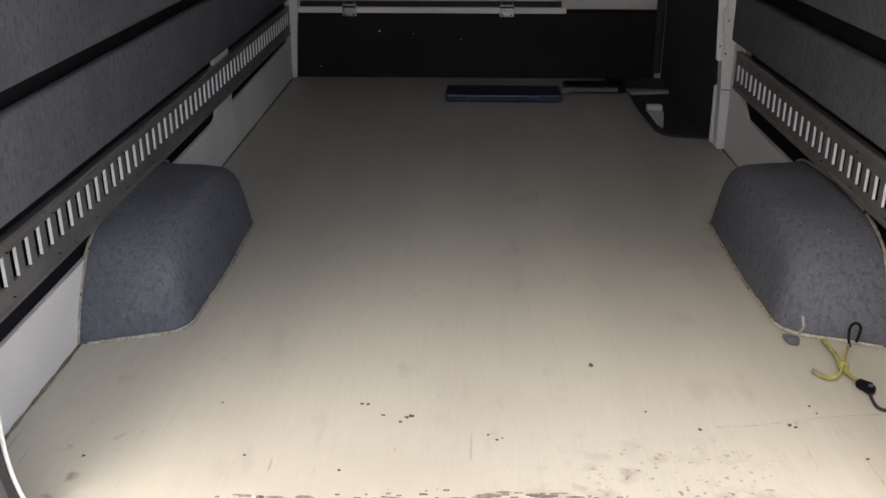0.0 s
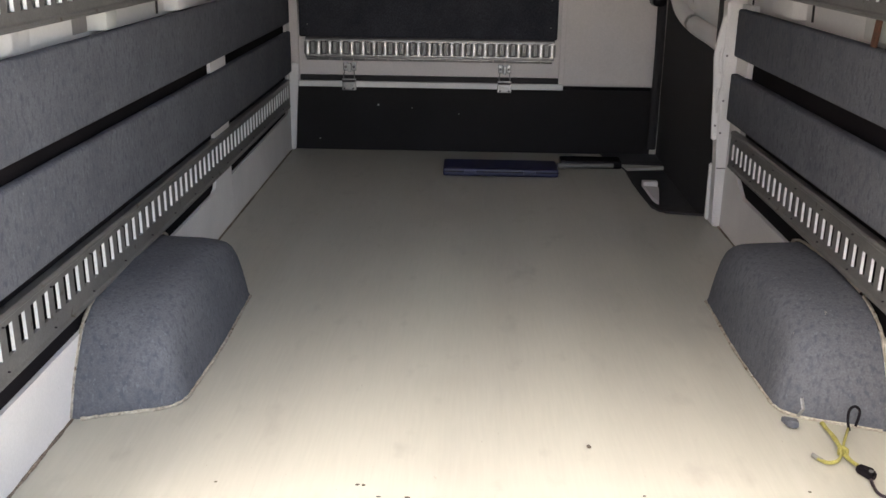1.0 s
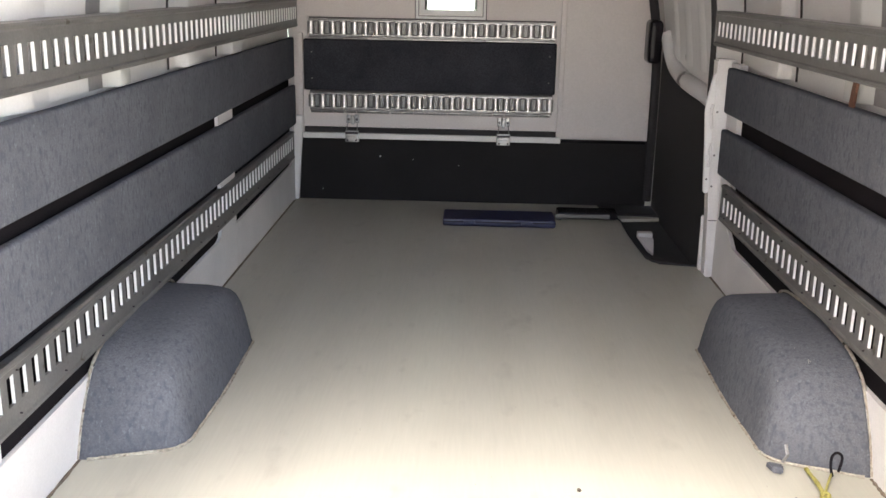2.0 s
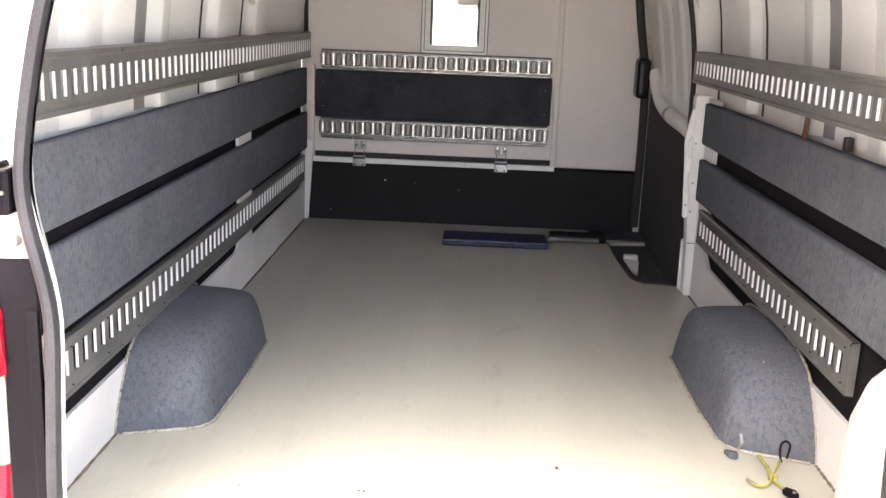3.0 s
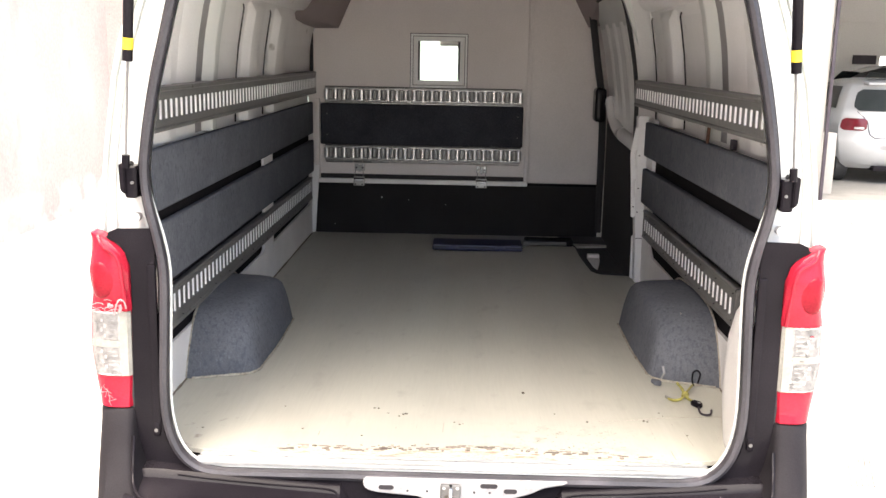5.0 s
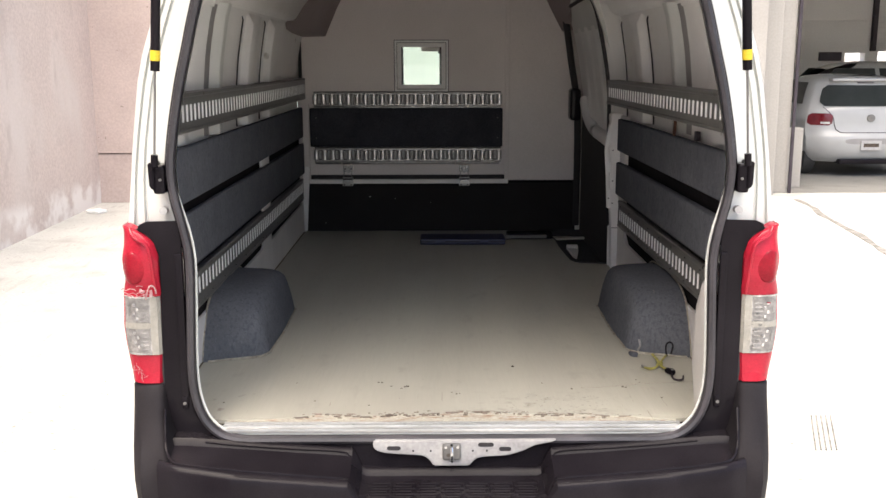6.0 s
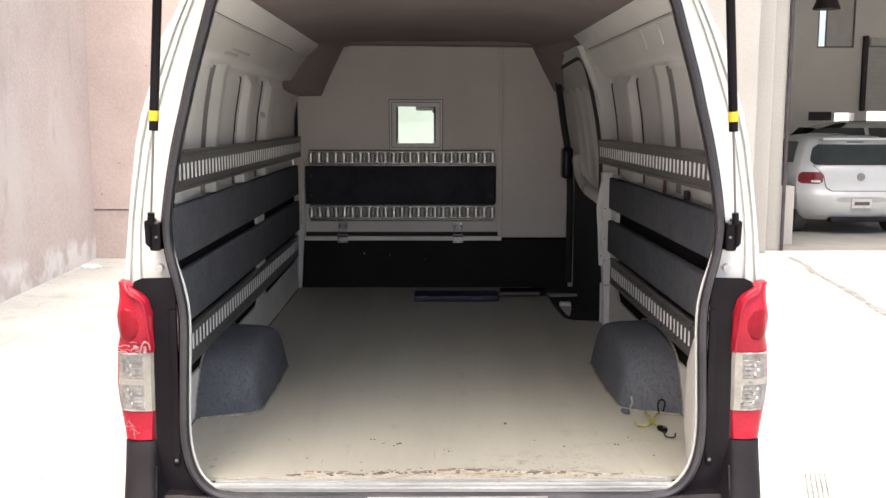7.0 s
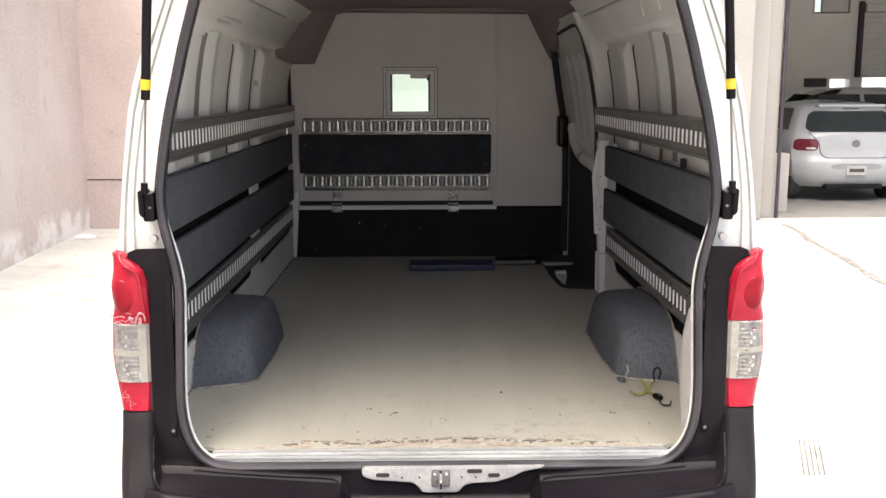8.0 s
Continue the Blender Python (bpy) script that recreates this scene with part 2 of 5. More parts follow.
SEALANT2 = material("yellowed_lens_strip", (0.31, 0.295, 0.26), (0.26, 0.25, 0.22), rough=0.2, scale=18, fine=120, fine_amt=0.08, bump=0.05)
# mid grey: the mirror's own colour, and painted shade beside posts and plate
CHANNEL = material("grey_for_shade_and_mirror", (0.29, 0.278, 0.275), (0.24, 0.23, 0.226), rough=0.6, scale=6, fine=120, fine_amt=0.06, bump=0.04)
JOINT = material("crumbled_joint", (0.20, 0.192, 0.176), (0.10, 0.095, 0.087), rough=0.95, scale=9, fine=60, fine_amt=0.3, bump=0.5)
REDC = material("dark_red_lens", (0.13, 0.008, 0.014), (0.09, 0.006, 0.010), rough=0.12, scale=10, fine=150, fine_amt=0.1, bump=0.03)
PALEW = material("pale_fill_wall", (0.74, 0.73, 0.70), (0.66, 0.65, 0.62), rough=0.85, scale=0.8, fine=30, fine_amt=0.05, bump=0.1)
PANE = glass("pane_glass", (0.93, 0.97, 0.94))
SCREEN = glass("windscreen_glass", (0.96, 0.99, 0.97))


# ---- building helpers ----
def thing(name, at, label, category, group="", kind=""):
    """An empty at the base of a thing; parts are parented to it."""
    e = new(name)
    e.location = at
    e.empty_display_size = 0.05
    return tagged(e, label, category, group, kind)


def place(ob, parent):
    """Parents ob, built in world places, without moving it."""
    if parent is not None:
        ob.parent = parent
        if parent.parent is None:
            ob.matrix_parent_inverse = Matrix.Translation(-Vector(parent.location))
    return ob


def part(name, bm, mat, parent=None, label="", smooth=False):
    """Links a bmesh, built in world places, as one mesh object under a thing or a part."""
    bmesh.ops.recalc_face_normals(bm, faces=bm.faces)
    me = bpy.data.meshes.new(name)
    bm.to_mesh(me)
    bm.free()
    me.materials.append(mat)
    if smooth:
        me.polygons.foreach_set("use_smooth", [True] * len(me.polygons))
        me.set_sharp_from_angle(angle=radians(38))
    ob = new(name, me)
    if label:
        ob["label"] = label
    return place(ob, parent)


def solid(name, bm, mat, label, category, kind="", group="", smooth=False):
    return tagged(part(name, bm, mat, None, "", smooth), label, category, group, kind)


def box(x0, x1, y0, y1, z0, z1, bevel=0.0, seg=2, bm=None):
    own = bmesh.new()
    m = Matrix.LocRotScale(((x0 + x1) / 2, (y0 + y1) / 2, (z0 + z1) / 2), None, (abs(x1 - x0), abs(y1 - y0), abs(z1 - z0)))
    bmesh.ops.create_cube(own, size=1, matrix=m)
    if bevel:
        bmesh.ops.bevel(own, geom=own.edges[:], offset=bevel, segments=seg, affect="EDGES", profile=0.6)
    return merge(bm, own)


def merge(bm, own):
    if bm is None:
        return own
    me = bpy.data.meshes.new("scratch")
    own.to_mesh(me)
    own.free()
    bm.from_mesh(me)
    bpy.data.meshes.remove(me)
    return bm


def rod(a, b, r, n=12, r2=None, bm=None):
    own = bmesh.new()
    a, b = Vector(a), Vector(b)
    m = Matrix.Translation((a + b) / 2) @ (b - a).to_track_quat("Z", "Y").to_matrix().to_4x4()
    bmesh.ops.create_cone(own, cap_ends=True, segments=n, radius1=r, radius2=r if r2 is None else r2, depth=(b - a).length, matrix=m)
    return merge(bm, own)


def prism(outline, axis, lo, hi, bevel=0.0, bm=None):
    """A flat outline (two coordinates per corner) drawn out along an axis from lo to hi."""
    own = bmesh.new()

    def at(p, q):
        return {"x": (q, p[0], p[1]), "y": (p[0], q, p[1]), "z": (p[0], p[1], q)}[axis]
    a = [own.verts.new(at(p, lo)) for p in outline]
    b = [own.verts.new(at(p, hi)) for p in outline]
    own.faces.new(a), own.faces.new(b[::-1])
    k = len(outline)
    for i in range(k):
        own.faces.new((a[i], b[i], b[(i + 1) % k], a[(i + 1) % k]))
    bmesh.ops.recalc_face_normals(own, faces=own.faces)
    if bevel:
        bmesh.ops.bevel(own, geom=own.edges[:], offset=bevel, segments=2, affect="EDGES", clamp_overlap=True)
    return merge(bm, own)


def sweep(path, r, n=8, closed=False, squash=1.0, wobble=0.0, bm=None):
    """A tube along a path of points."""
    own = bmesh.new()
    pts = [Vector(p) for p in path]
    k = len(pts)
    rings = []
    for i, p in enumerate(pts):
        t = (pts[(i + 1) % k] - pts[i - 1]) if closed else (pts[min(i + 1, k - 1)] - pts[max(i - 1, 0)])
        t.normalize()
        side = t.cross(Vector((0, 1, 0.02)))
        if side.length < 0.1:
            side = t.cross(Vector((0, 0, 1)))
        side.normalize()
        up = side.cross(t)
        rr = r * (1 + wobble * random.uniform(-1, 1))
        rings.append([own.verts.new(p + side * math.cos(2 * math.pi * j / n) * rr + up * math.sin(2 * math.pi * j / n) * rr * squash) for j in range(n)])
    for i in range(k if closed else k - 1):
        a, b = rings[i], rings[(i + 1) % k]
        for j in range(n):
            own.faces.new((a[j], a[(j + 1) % n], b[(j + 1) % n], b[j]))
    if not closed:
        own.faces.new(rings[0]), own.faces.new(rings[-1][::-1])
    return merge(bm, own)


def grid(rows, bm=None, close=False):
    """A sheet through rows of points."""
    own = bmesh.new()
    v = [[own.verts.new(p) for p in row] for row in rows]
    for a, b in zip(v, v[1:]):
        for i in range(len(a) - 1):
            own.faces.new((a[i], a[i + 1], b[i + 1], b[i]))
    return merge(bm, own)


def curve_at(table, q):
    """Straight-line reading of a table of (q, value)."""
    if q <= table[0][0]:
        return table[0][1]
    for (a, u), (b, v) in zip(table, table[1:]):
        if q <= b:
            return u + (v - u) * (q - a) / (b - a)
    return table[-1][1]


def smooth_path(pts, per=6, closed=False):
    """A rounded path through corner points (Catmull-Rom)."""
    pts = [Vector(p) for p in pts]
    out, k = [], len(pts)
    for i in range(k if closed else k - 1):
        p0, p1 = pts[i - 1] if (closed or i) else pts[0], pts[i]
        p2 = pts[(i + 1) % k]
        p3 = pts[(i + 2) % k] if closed else pts[min(i + 2, k - 1)]
        for j in range(per):
            t = j / per
            out.append(0.5 * ((2 * p1) + (p2 - p0) * t + (2 * p0 - 5 * p1 + 4 * p2 - p3) * t * t + (3 * p1 - p0 - 3 * p2 + p3) * t ** 3))
    if not closed:
        out.append(pts[-1])
    return out


# ---- the yard ----
FZ = 0.65                      # height of the load floor
XL, XR = -0.85, 0.84           # faces of the wall fittings

bm = bmesh.new()
bmesh.ops.create_grid(bm, x_segments=1, y_segments=1, size=400, matrix=Matrix.Translation((0, 0, 0)))
solid("ground", bm, CONCRETE, "pale dusty concrete yard paving", "ground", "structure")
edge = [(3.26 + 0.02 * math.sin(i * 0.9) + random.uniform(-0.014, 0.014), random.uniform(0.022, 0.055)) for i in range(61)]
bm = None
for i in range(60):
    a, b = -6 + i * 0.25, -6 + (i + 1) * 0.25
    (ca, wa), (cb, wb) = edge[i], edge[i + 1]
    bm = prism([(ca + 0.125 * a - wa, a), (cb + 0.125 * b - wb, b), (cb + 0.125 * b + wb, b), (ca + 0.125 * a + wa, a)], "z", 0.001, 0.005, bm=bm)
solid("paving_joint", bm, JOINT, "crumbling grey expansion joint in the yard paving", "joint", "structure")
bm = prism([(-3.45, -9), (-4.13, 8.95), (-4.75, 8.95), (-4.75, -9)], "z", 0, 5.2)
solid("wall_left", bm, WALLC, "pinkish rendered yard wall with pale water stains", "wall", "structure")
back = tagged(new("wall_back"), "yard end wall of cast concrete panels", "wall", "", "structure")
# middle stretch is an added pale green backdrop that brightens the bulkhead window
for xa, xb, mat in ((-4.75, -2.59, PANELC), (-2.58, 1.75, BACKDROP)):
    part("panel", box(xa, xb, 8.87, 9.3, 0.60, 3.4, 0.006), mat, back)
    part("panel", box(xa, xb, 8.87, 9.3, 3.41, 5.4, 0.006), mat, back)
    part("panel", box(xa, xb, 8.885, 9.3, 0.0, 0.59, 0.006), mat, back)
part("backing", box(-4.75, 1.755, 9.31, 9.36, 0.0, 5.4), BUILD, back)
part("panel", box(1.76, 3.85, 8.87, 9.3, 0.0, 5.4, 0.006), BUILD, back, "plain pale rendered bay")

hall = tagged(new("wall_hall"), "pale rendered workshop building with an open vehicle bay", "building", "", "structure")
part("column", box(3.86, 4.21, 9.35, 9.95, 0, 6.2, 0.02), BUILD, hall)
part("column", box(4.212, 4.47, 9.62, 9.95, 0, 6.2, 0.015), BUILD, hall)
part("door_track", box(4.472, 4.51, 9.56, 9.598, 0, 3.28, 0.004), STEELD, hall, "dark steel door track")
# lintel is out of view, set low to shade the bay and the car
part("lintel", box(4.30, 14.0, 9.6, 10.0, 3.28, 6.2, 0.02), BUILD, hall)
part("column", box(13.6, 14.2, 9.6, 10.0, 0, 3.28, 0.02), BUILD, hall)
part("side_wall", box(4.0, 4.3, 9.96, 20.0, 0, 6.2), BUILDIN, hall)
part("side_wall", box(14.2, 14.5, 9.6, 20.0, 0, 6.2), BUILDIN, hall)
part("roof", box(4.0, 14.5, 9.6, 20.4, 6.2, 6.4), BUILDIN, hall)
part("bay_back_wall", box(4.3, 9.43, 20.0, 20.3, 0, 3.35), BUILDIN, hall)
part("bay_back_wall", box(9.43, 14.2, 20.0, 20.3, 0, 1.60), BUILDIN, hall)
part("bay_back_wall", box(9.43, 9.90, 20.0, 20.3, 1.85, 3.35), BUILDIN, hall)
part("bay_back_wall", box(9.90, 10.19, 20.0, 20.3, 1.60, 3.35), BUILDIN, hall)
part("bay_back_wall", box(10.19, 14.2, 20.0, 20.3, 1.885, 3.35), BUILDIN, hall)
part("wall_ledge", box(8.45, 9.85, 19.97, 20.0, 2.585, 2.605, 0.004), BUILDIN, hall, "thin ledge along the bay wall")
part("bay_back_wall", box(4.3, 8.93, 20.0, 20.3, 3.35, 6.2), BUILDIN, hall)
part("bay_back_wall", box(9.80, 14.2, 20.0, 20.3, 3.35, 6.2), BUILDIN, hall)
part("bay_back_wall", box(8.93, 9.80, 20.0, 20.3, 4.5, 6.2), BUILDIN, hall)
part("kerb_block", box(4.60, 4.83, 10.1, 10.3, 0, 0.80, 0.02), BUILD, hall, "pale concrete bollard beside the bay opening")
for a, b, c, d in ((8.93, 9.80, 3.35, 3.39), (8.93, 8.97, 3.39, 4.46), (9.76, 9.80, 3.39, 4.46), (9.12, 9.15, 3.39, 4.46), (8.93, 9.80, 4.46, 4.5)):
    part("window_bar", box(a, b, 20.02, 20.06, c, d), RAIL, hall)
part("pane", box(9.15, 9.76, 20.035, 20.045, 3.39, 4.46), SHUTTER, hall, "opaque grey upper window pane")
part("pane", box(8.97, 9.12, 20.035, 20.045, 3.39, 4.46), PANE, hall, "clear narrow upper pane")
for i in range(12):
    part("slat", box(10.09, 13.9, 19.9, 19.99, 1.95 + i * 0.118, 1.95 + i * 0.118 + 0.116, 0.005, 1), SHUTTER, hall)
part("shutter_box", box(10.09, 13.9, 19.78, 19.99, 3.37, 3.56, 0.02), SHUTTER, hall, "pale box of the roller shutter")
part("bottom_bar", box(10.09, 13.9, 19.88, 19.99, 1.89, 1.948, 0.008), SHUTTER, hall)
part("shutter_guide", box(9.99, 10.085, 19.86, 20.0, 1.89, 3.62, 0.01), STEELD, hall)
for i in range(5):
    part("mullion", box(10.85 + i * 0.9, 10.90 + i * 0.9, 20.05, 20.12, 1.60, 1.885), RAIL, hall)
part("vent_panel", box(8.81, 9.34, 19.96, 20.0, 1.67, 1.87, 0.01), STEELD, hall, "dark vent grille on the bay wall")
lampc = part("hanging_lamp", rod((8.1, 17.5, 3.95), (8.1, 17.5, 4.35), 0.28, 16, 0.12), STEELD, hall, "dark hanging bay lamp")
part("lamp_rod", rod((8.1, 17.5, 4.35), (8.1, 17.5, 6.2), 0.02), STEELD, lampc)

# bay floor painted darker than the yard paving, for the shade indoors
BAYF = spots(material("bay_floor_shade", (0.20, 0.196, 0.184), (0.17, 0.167, 0.157), rough=0.7, scale=1.3, fine=45, fine_amt=0.1, bump=0.15), (0.13, 0.127, 0.118), 2.0, 0.56, soft=0.2)
solid("floor_bay", box(4.22, 14.19, 9.6, 19.99, -0.05, 0.006), BAYF, "vehicle bay floor, coloured darker for the bay's shade", "floor", "structure")

# added wall: catches the sun so that the bay's back openings read bright
solid("wall_far", box(2.0, 34.0, 28.0, 28.3, 0, 4.0), PALEW, "added pale wall that brightens the bay's back openings", "wall", "structure")

# scored patch and stray litter on the paving
for i in range(5):
    solid("ground_score", prism([(1.617 + i * 0.023, 1.27), (1.624 + i * 0.023, 1.27), (1.764 + i * 0.023, 1.69), (1.757 + i * 0.023, 1.69)], "z", 0.001, 0.004), JOINT, "faint tyre streak on the concrete paving", "streak", "structure", "streaks on the paving")
bm = prism([(-4.02, 8.05), (-3.86, 8.0), (-3.80, 8.12), (-3.92, 8.22), (-4.03, 8.16)], "z", 0.002, 0.03, 0.004)
solid("litter", bm, PAPER, "crumpled white paper scrap on the yard paving", "litter")


# ---- parked cars in the bay ----
def hatchback(x, y, across):
    """A small white hatchback, nose towards +y, tail at y, middle at x; across: turned side-on and taller."""
    c = thing("parked_car", (x, y, 0), "white hatchback with dark glass parked nose-in in the bay" if not across else "white car parked crosswise deep in the bay", "car", "cars in the bay")
    WID = [(0.22, 0.78), (0.40, 0.87), (0.60, 0.89), (0.80, 0.885), (0.95, 0.86), (1.05, 0.82), (1.20, 0.75), (1.34, 0.675), (1.40, 0.62), (1.44, 0.53), (1.455, 0.42)]
    DEP = [(0.22, 0.10), (0.30, 0.0), (0.45, -0.055), (0.58, -0.06), (0.64, -0.03), (0.70, 0.0), (0.90, 0.015), (1.0, 0.045), (1.20, 0.17), (1.33, 0.28), (1.38, 0.29), (1.42, 0.38), (1.455, 0.60)]

    def tail(u, z, out=0.0):
        """A point of the rounded tail: u from -1 to 1 across, at height z."""
        w = curve_at(WID, z)
        return (x + w * u * (1 - 0.03 * u * u), y + curve_at(DEP, z) + 0.24 * abs(u) ** 4 - out, z)

    us = [-1, -0.97, -0.9, -0.8, -0.65, -0.4, -0.2, 0, 0.2, 0.4, 0.65, 0.8, 0.9, 0.97, 1]
    zs = [0.22, 0.26, 0.30, 0.38, 0.45, 0.52, 0.58, 0.61, 0.64, 0.70, 0.80, 0.90, 0.96, 1.0, 1.05, 1.1, 1.2, 1.28, 1.33, 1.36, 1.38, 1.40, 1.42, 1.44, 1.455]
    rows = []
    for z in zs:
        w = curve_at(WID, z) * 0.97
        far = 3.5 if z < 0.9 else 2.6 - (z - 0.9) * 1.8
        row = [tail(u, z) for u in us]
        rows.append([(x - w * 0.85, y + far, z), (x - w * 1.02, y + far * 0.7, z), (x - w * 1.02, y + 0.7, z)] + row + [(x + w * 1.02, y + 0.7, z), (x + w * 1.02, y + far * 0.7, z), (x + w * 0.85, y + far, z)])
    part("body", grid(rows), CARW, c, smooth=True)
    part("roof", grid([[(x + 0.40 * u, y + v, 1.455 + 0.02 * (1 - u * u) - 0.25 * max(0, v - 1.5) ** 2) for u in (-1, -0.5, 0, 0.5, 1)] for v in (0.62, 1.0, 1.5, 1.8, 2.2)]), CARW, c, smooth=True)

    def patch(name, u0, u1, z0, z1, mat, label, out=0.004, cut=0.0, parent=c):
        rows = []
        for i in range(7):
            z = z0 + (z1 - z0) * i / 6
            e = cut * (1 - min(1.0, min(i, 6 - i) / 1.5)) ** 2
            rows.append([tail(u0 + e + (u1 - u0 - 2 * e) * j / 10, z, out) for j in range(11)])
        return part(name, grid(rows), mat, parent, label, True)

    patch("rear_window", -0.87, 0.87, 1.03, 1.325, CARG, "dark tinted rear window", 0.014, 0.09)
    part("spoiler", box(x - 0.50, x + 0.50, y + 0.22, y + 0.40, 1.385, 1.425, 0.015), CARW, c, "", True)
    part("brake_light", box(x - 0.12, x + 0.12, y + 0.265, y + 0.28, 1.352, 1.365), STEELD, c, "dark high brake light")
    patch("hatch_gap", -0.45, 0.45, 0.648, 0.658, STEELD, "hatch shut line", 0.003)
    for s in (-1, 1):
        part("hatch_gap", sweep([tail(s * u, z, 0.001) for u, z in ((0.80, 1.02), (0.68, 0.94), (0.61, 0.86), (0.585, 0.76), (0.56, 0.70), (0.50, 0.658), (0.44, 0.653))], 0.006, 5), STEELD, c)
    # no hollow is built: a grey patch paints the recess's shade
    patch("plate_shade", -0.42, 0.42, 0.49, 0.57, CHANNEL, "grey patch for the shade of the plate recess", 0.003, 0.15)
    for s in (-1, 1):
        patch("tail_lamp", min(s * 0.62, s * 0.985), max(s * 0.62, s * 0.985), 0.755, 0.925, REDC, "dark red tail lamp", 0.006, 0.05)
        patch("reverse_lens", min(s * 0.66, s * 0.80), max(s * 0.66, s * 0.80), 0.775, 0.805, CLEARL, "clear reversing lens", 0.009)
    for s in (-1, 1):
        rows = []
        for z in (1.05, 1.12, 1.2, 1.28, 1.355):
            w, lean = curve_at(WID, z) * 0.99 + 0.008, (z - 1.05) / 0.305
            rows.append([(x + s * w, y + 0.52 + 0.22 * lean + (1.93 - 0.52 * lean) * k / 8, z) for k in range(9)])
        part("side_window", grid(rows), CARG, c, "dark side window", True)
        for v in (0.55, 3.05):
            w = part("wheel", rod((x + s * 0.66, y + v, 0.29), (x + s * 0.83, y + v, 0.29), 0.29, 24), TYRE, c)
            part("hub", rod((x + s * 0.80, y + v, 0.29), (x + s * 0.838, y + v, 0.29), 0.18, 16), ZINC, w, "silver wheel trim")
    part("under_bumper", box(x - 0.42, x + 0.42, y - 0.03, y + 0.2, 0.20, 0.27, 0.02), BLACKP, c)
    pl = part("number_plate", box(x - 0.15, x + 0.15, y - 0.075, y - 0.058, 0.405, 0.54, 0.004), LATCHP, c, "pale plate with a plain dark bar")
    part("bar", box(x - 0.11, x + 0.11, y - 0.079, y - 0.0755, 0.45, 0.50), DIRT, pl)
    part("badge", rod((x, y - 0.008, 0.86), (x, y + 0.03, 0.86), 0.055, 20), RAIL, c, "round dark metal badge")
    if across:
        for s in (-1, 1):
            part("door_pillar", grid([[(x + s * (curve_at(WID, z) * 0.99 + 0.014), y + v, z) for v in (1.30, 1.38)] for z in (1.04, 1.2, 1.36)]), CARW, c)
        c.rotation_euler.z = radians(90)
        c.scale.z = 1.13
    return c


hatchback(6.23, 11.25, False)
hatchback(9.75, 16.7, True)


# ---- the van's shell ----
OUT = [(0.25, 0.86), (0.55, 0.885), (0.78, 0.912), (1.2, 0.917), (1.27, 0.909), (1.45, 0.890), (1.62, 0.866), (1.72, 0.843), (1.82, 0.806), (1.93, 0.765), (2.05, 0.71), (2.15, 0.64), (2.22, 0.50), (2.25, 0.0)]
INN = [(0.62, 0.880), (1.20, 0.880), (1.30, 0.890), (1.45, 0.890), (1.58, 0.885), (1.72, 0.870), (1.85, 0.846), (1.93, 0.820), (2.00, 0.785), (2.06, 0.735), (2.10, 0.690)]
SIDE = [(0.25, 0.86), (0.55, 0.90), (0.78, 0.935), (1.2, 0.942), (1.45, 0.930), (1.60, 0.912), (1.80, 0.876), (1.93, 0.840), (2.05, 0.765), (2.10, 0.725), (2.16, 0.66), (2.22, 0.52), (2.25, 0.0)]
van = thing("cargo_van", (0, 1.8, 0), "white high-roof cargo van with its tailgate raised", "van")
for s in (-1, 1):
    stretch = [(0.22, 3.2)] if s < 0 else [(0.22, 2.10), (3.10, 3.2)]
    for y0, y1 in stretch:
        lower = [(s * w, z) for z, w in SIDE if z <= 2.11] + [(s * w, z) for z, w in reversed(INN)] + [(s * 0.88, 0.25)]
        part("side_panel", prism(lower, "y", y0, y1), INNER, van, "white painted inner side skin", smooth=False)
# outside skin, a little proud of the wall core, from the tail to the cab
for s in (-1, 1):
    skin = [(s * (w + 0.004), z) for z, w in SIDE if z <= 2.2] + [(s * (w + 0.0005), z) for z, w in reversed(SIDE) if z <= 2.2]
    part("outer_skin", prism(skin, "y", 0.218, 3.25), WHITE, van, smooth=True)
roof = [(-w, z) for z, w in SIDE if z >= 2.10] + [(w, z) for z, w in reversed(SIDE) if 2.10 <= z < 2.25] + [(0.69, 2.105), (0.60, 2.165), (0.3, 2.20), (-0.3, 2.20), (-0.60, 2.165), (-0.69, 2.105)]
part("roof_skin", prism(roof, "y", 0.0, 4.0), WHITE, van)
part("underbody", box(-0.80, 0.80, 0.0, 3.3, 0.40, 0.60), BLACKM, van)
part("cab_floor", box(-0.80, 0.80, 3.3, 5.0, 0.40, 0.60), BLACKM, van)
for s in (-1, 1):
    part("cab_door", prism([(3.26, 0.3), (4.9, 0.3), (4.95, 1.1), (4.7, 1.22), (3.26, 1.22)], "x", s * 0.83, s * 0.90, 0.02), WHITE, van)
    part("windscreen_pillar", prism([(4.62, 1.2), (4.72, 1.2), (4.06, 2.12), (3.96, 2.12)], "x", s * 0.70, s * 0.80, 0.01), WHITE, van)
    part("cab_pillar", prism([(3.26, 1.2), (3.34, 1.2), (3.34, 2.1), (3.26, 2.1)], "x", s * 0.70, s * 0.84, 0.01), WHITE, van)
    for y in (0.93, 4.2):
        w = part("wheel", rod((s * 0.66, y, 0.33), (s * 0.86, y, 0.33), 0.33, 28), TYRE, van)
        part("rim", rod((s * 0.84, y, 0.33), (s * 0.868, y, 0.33), 0.2, 20), ZINC, w)
part("dashboard", prism([(4.1, 0.6), (4.9, 0.6), (4.9, 1.16), (4.3, 1.2), (4.1, 1.05)], "x", -0.8, 0.8, 0.02), BLACKP, van)
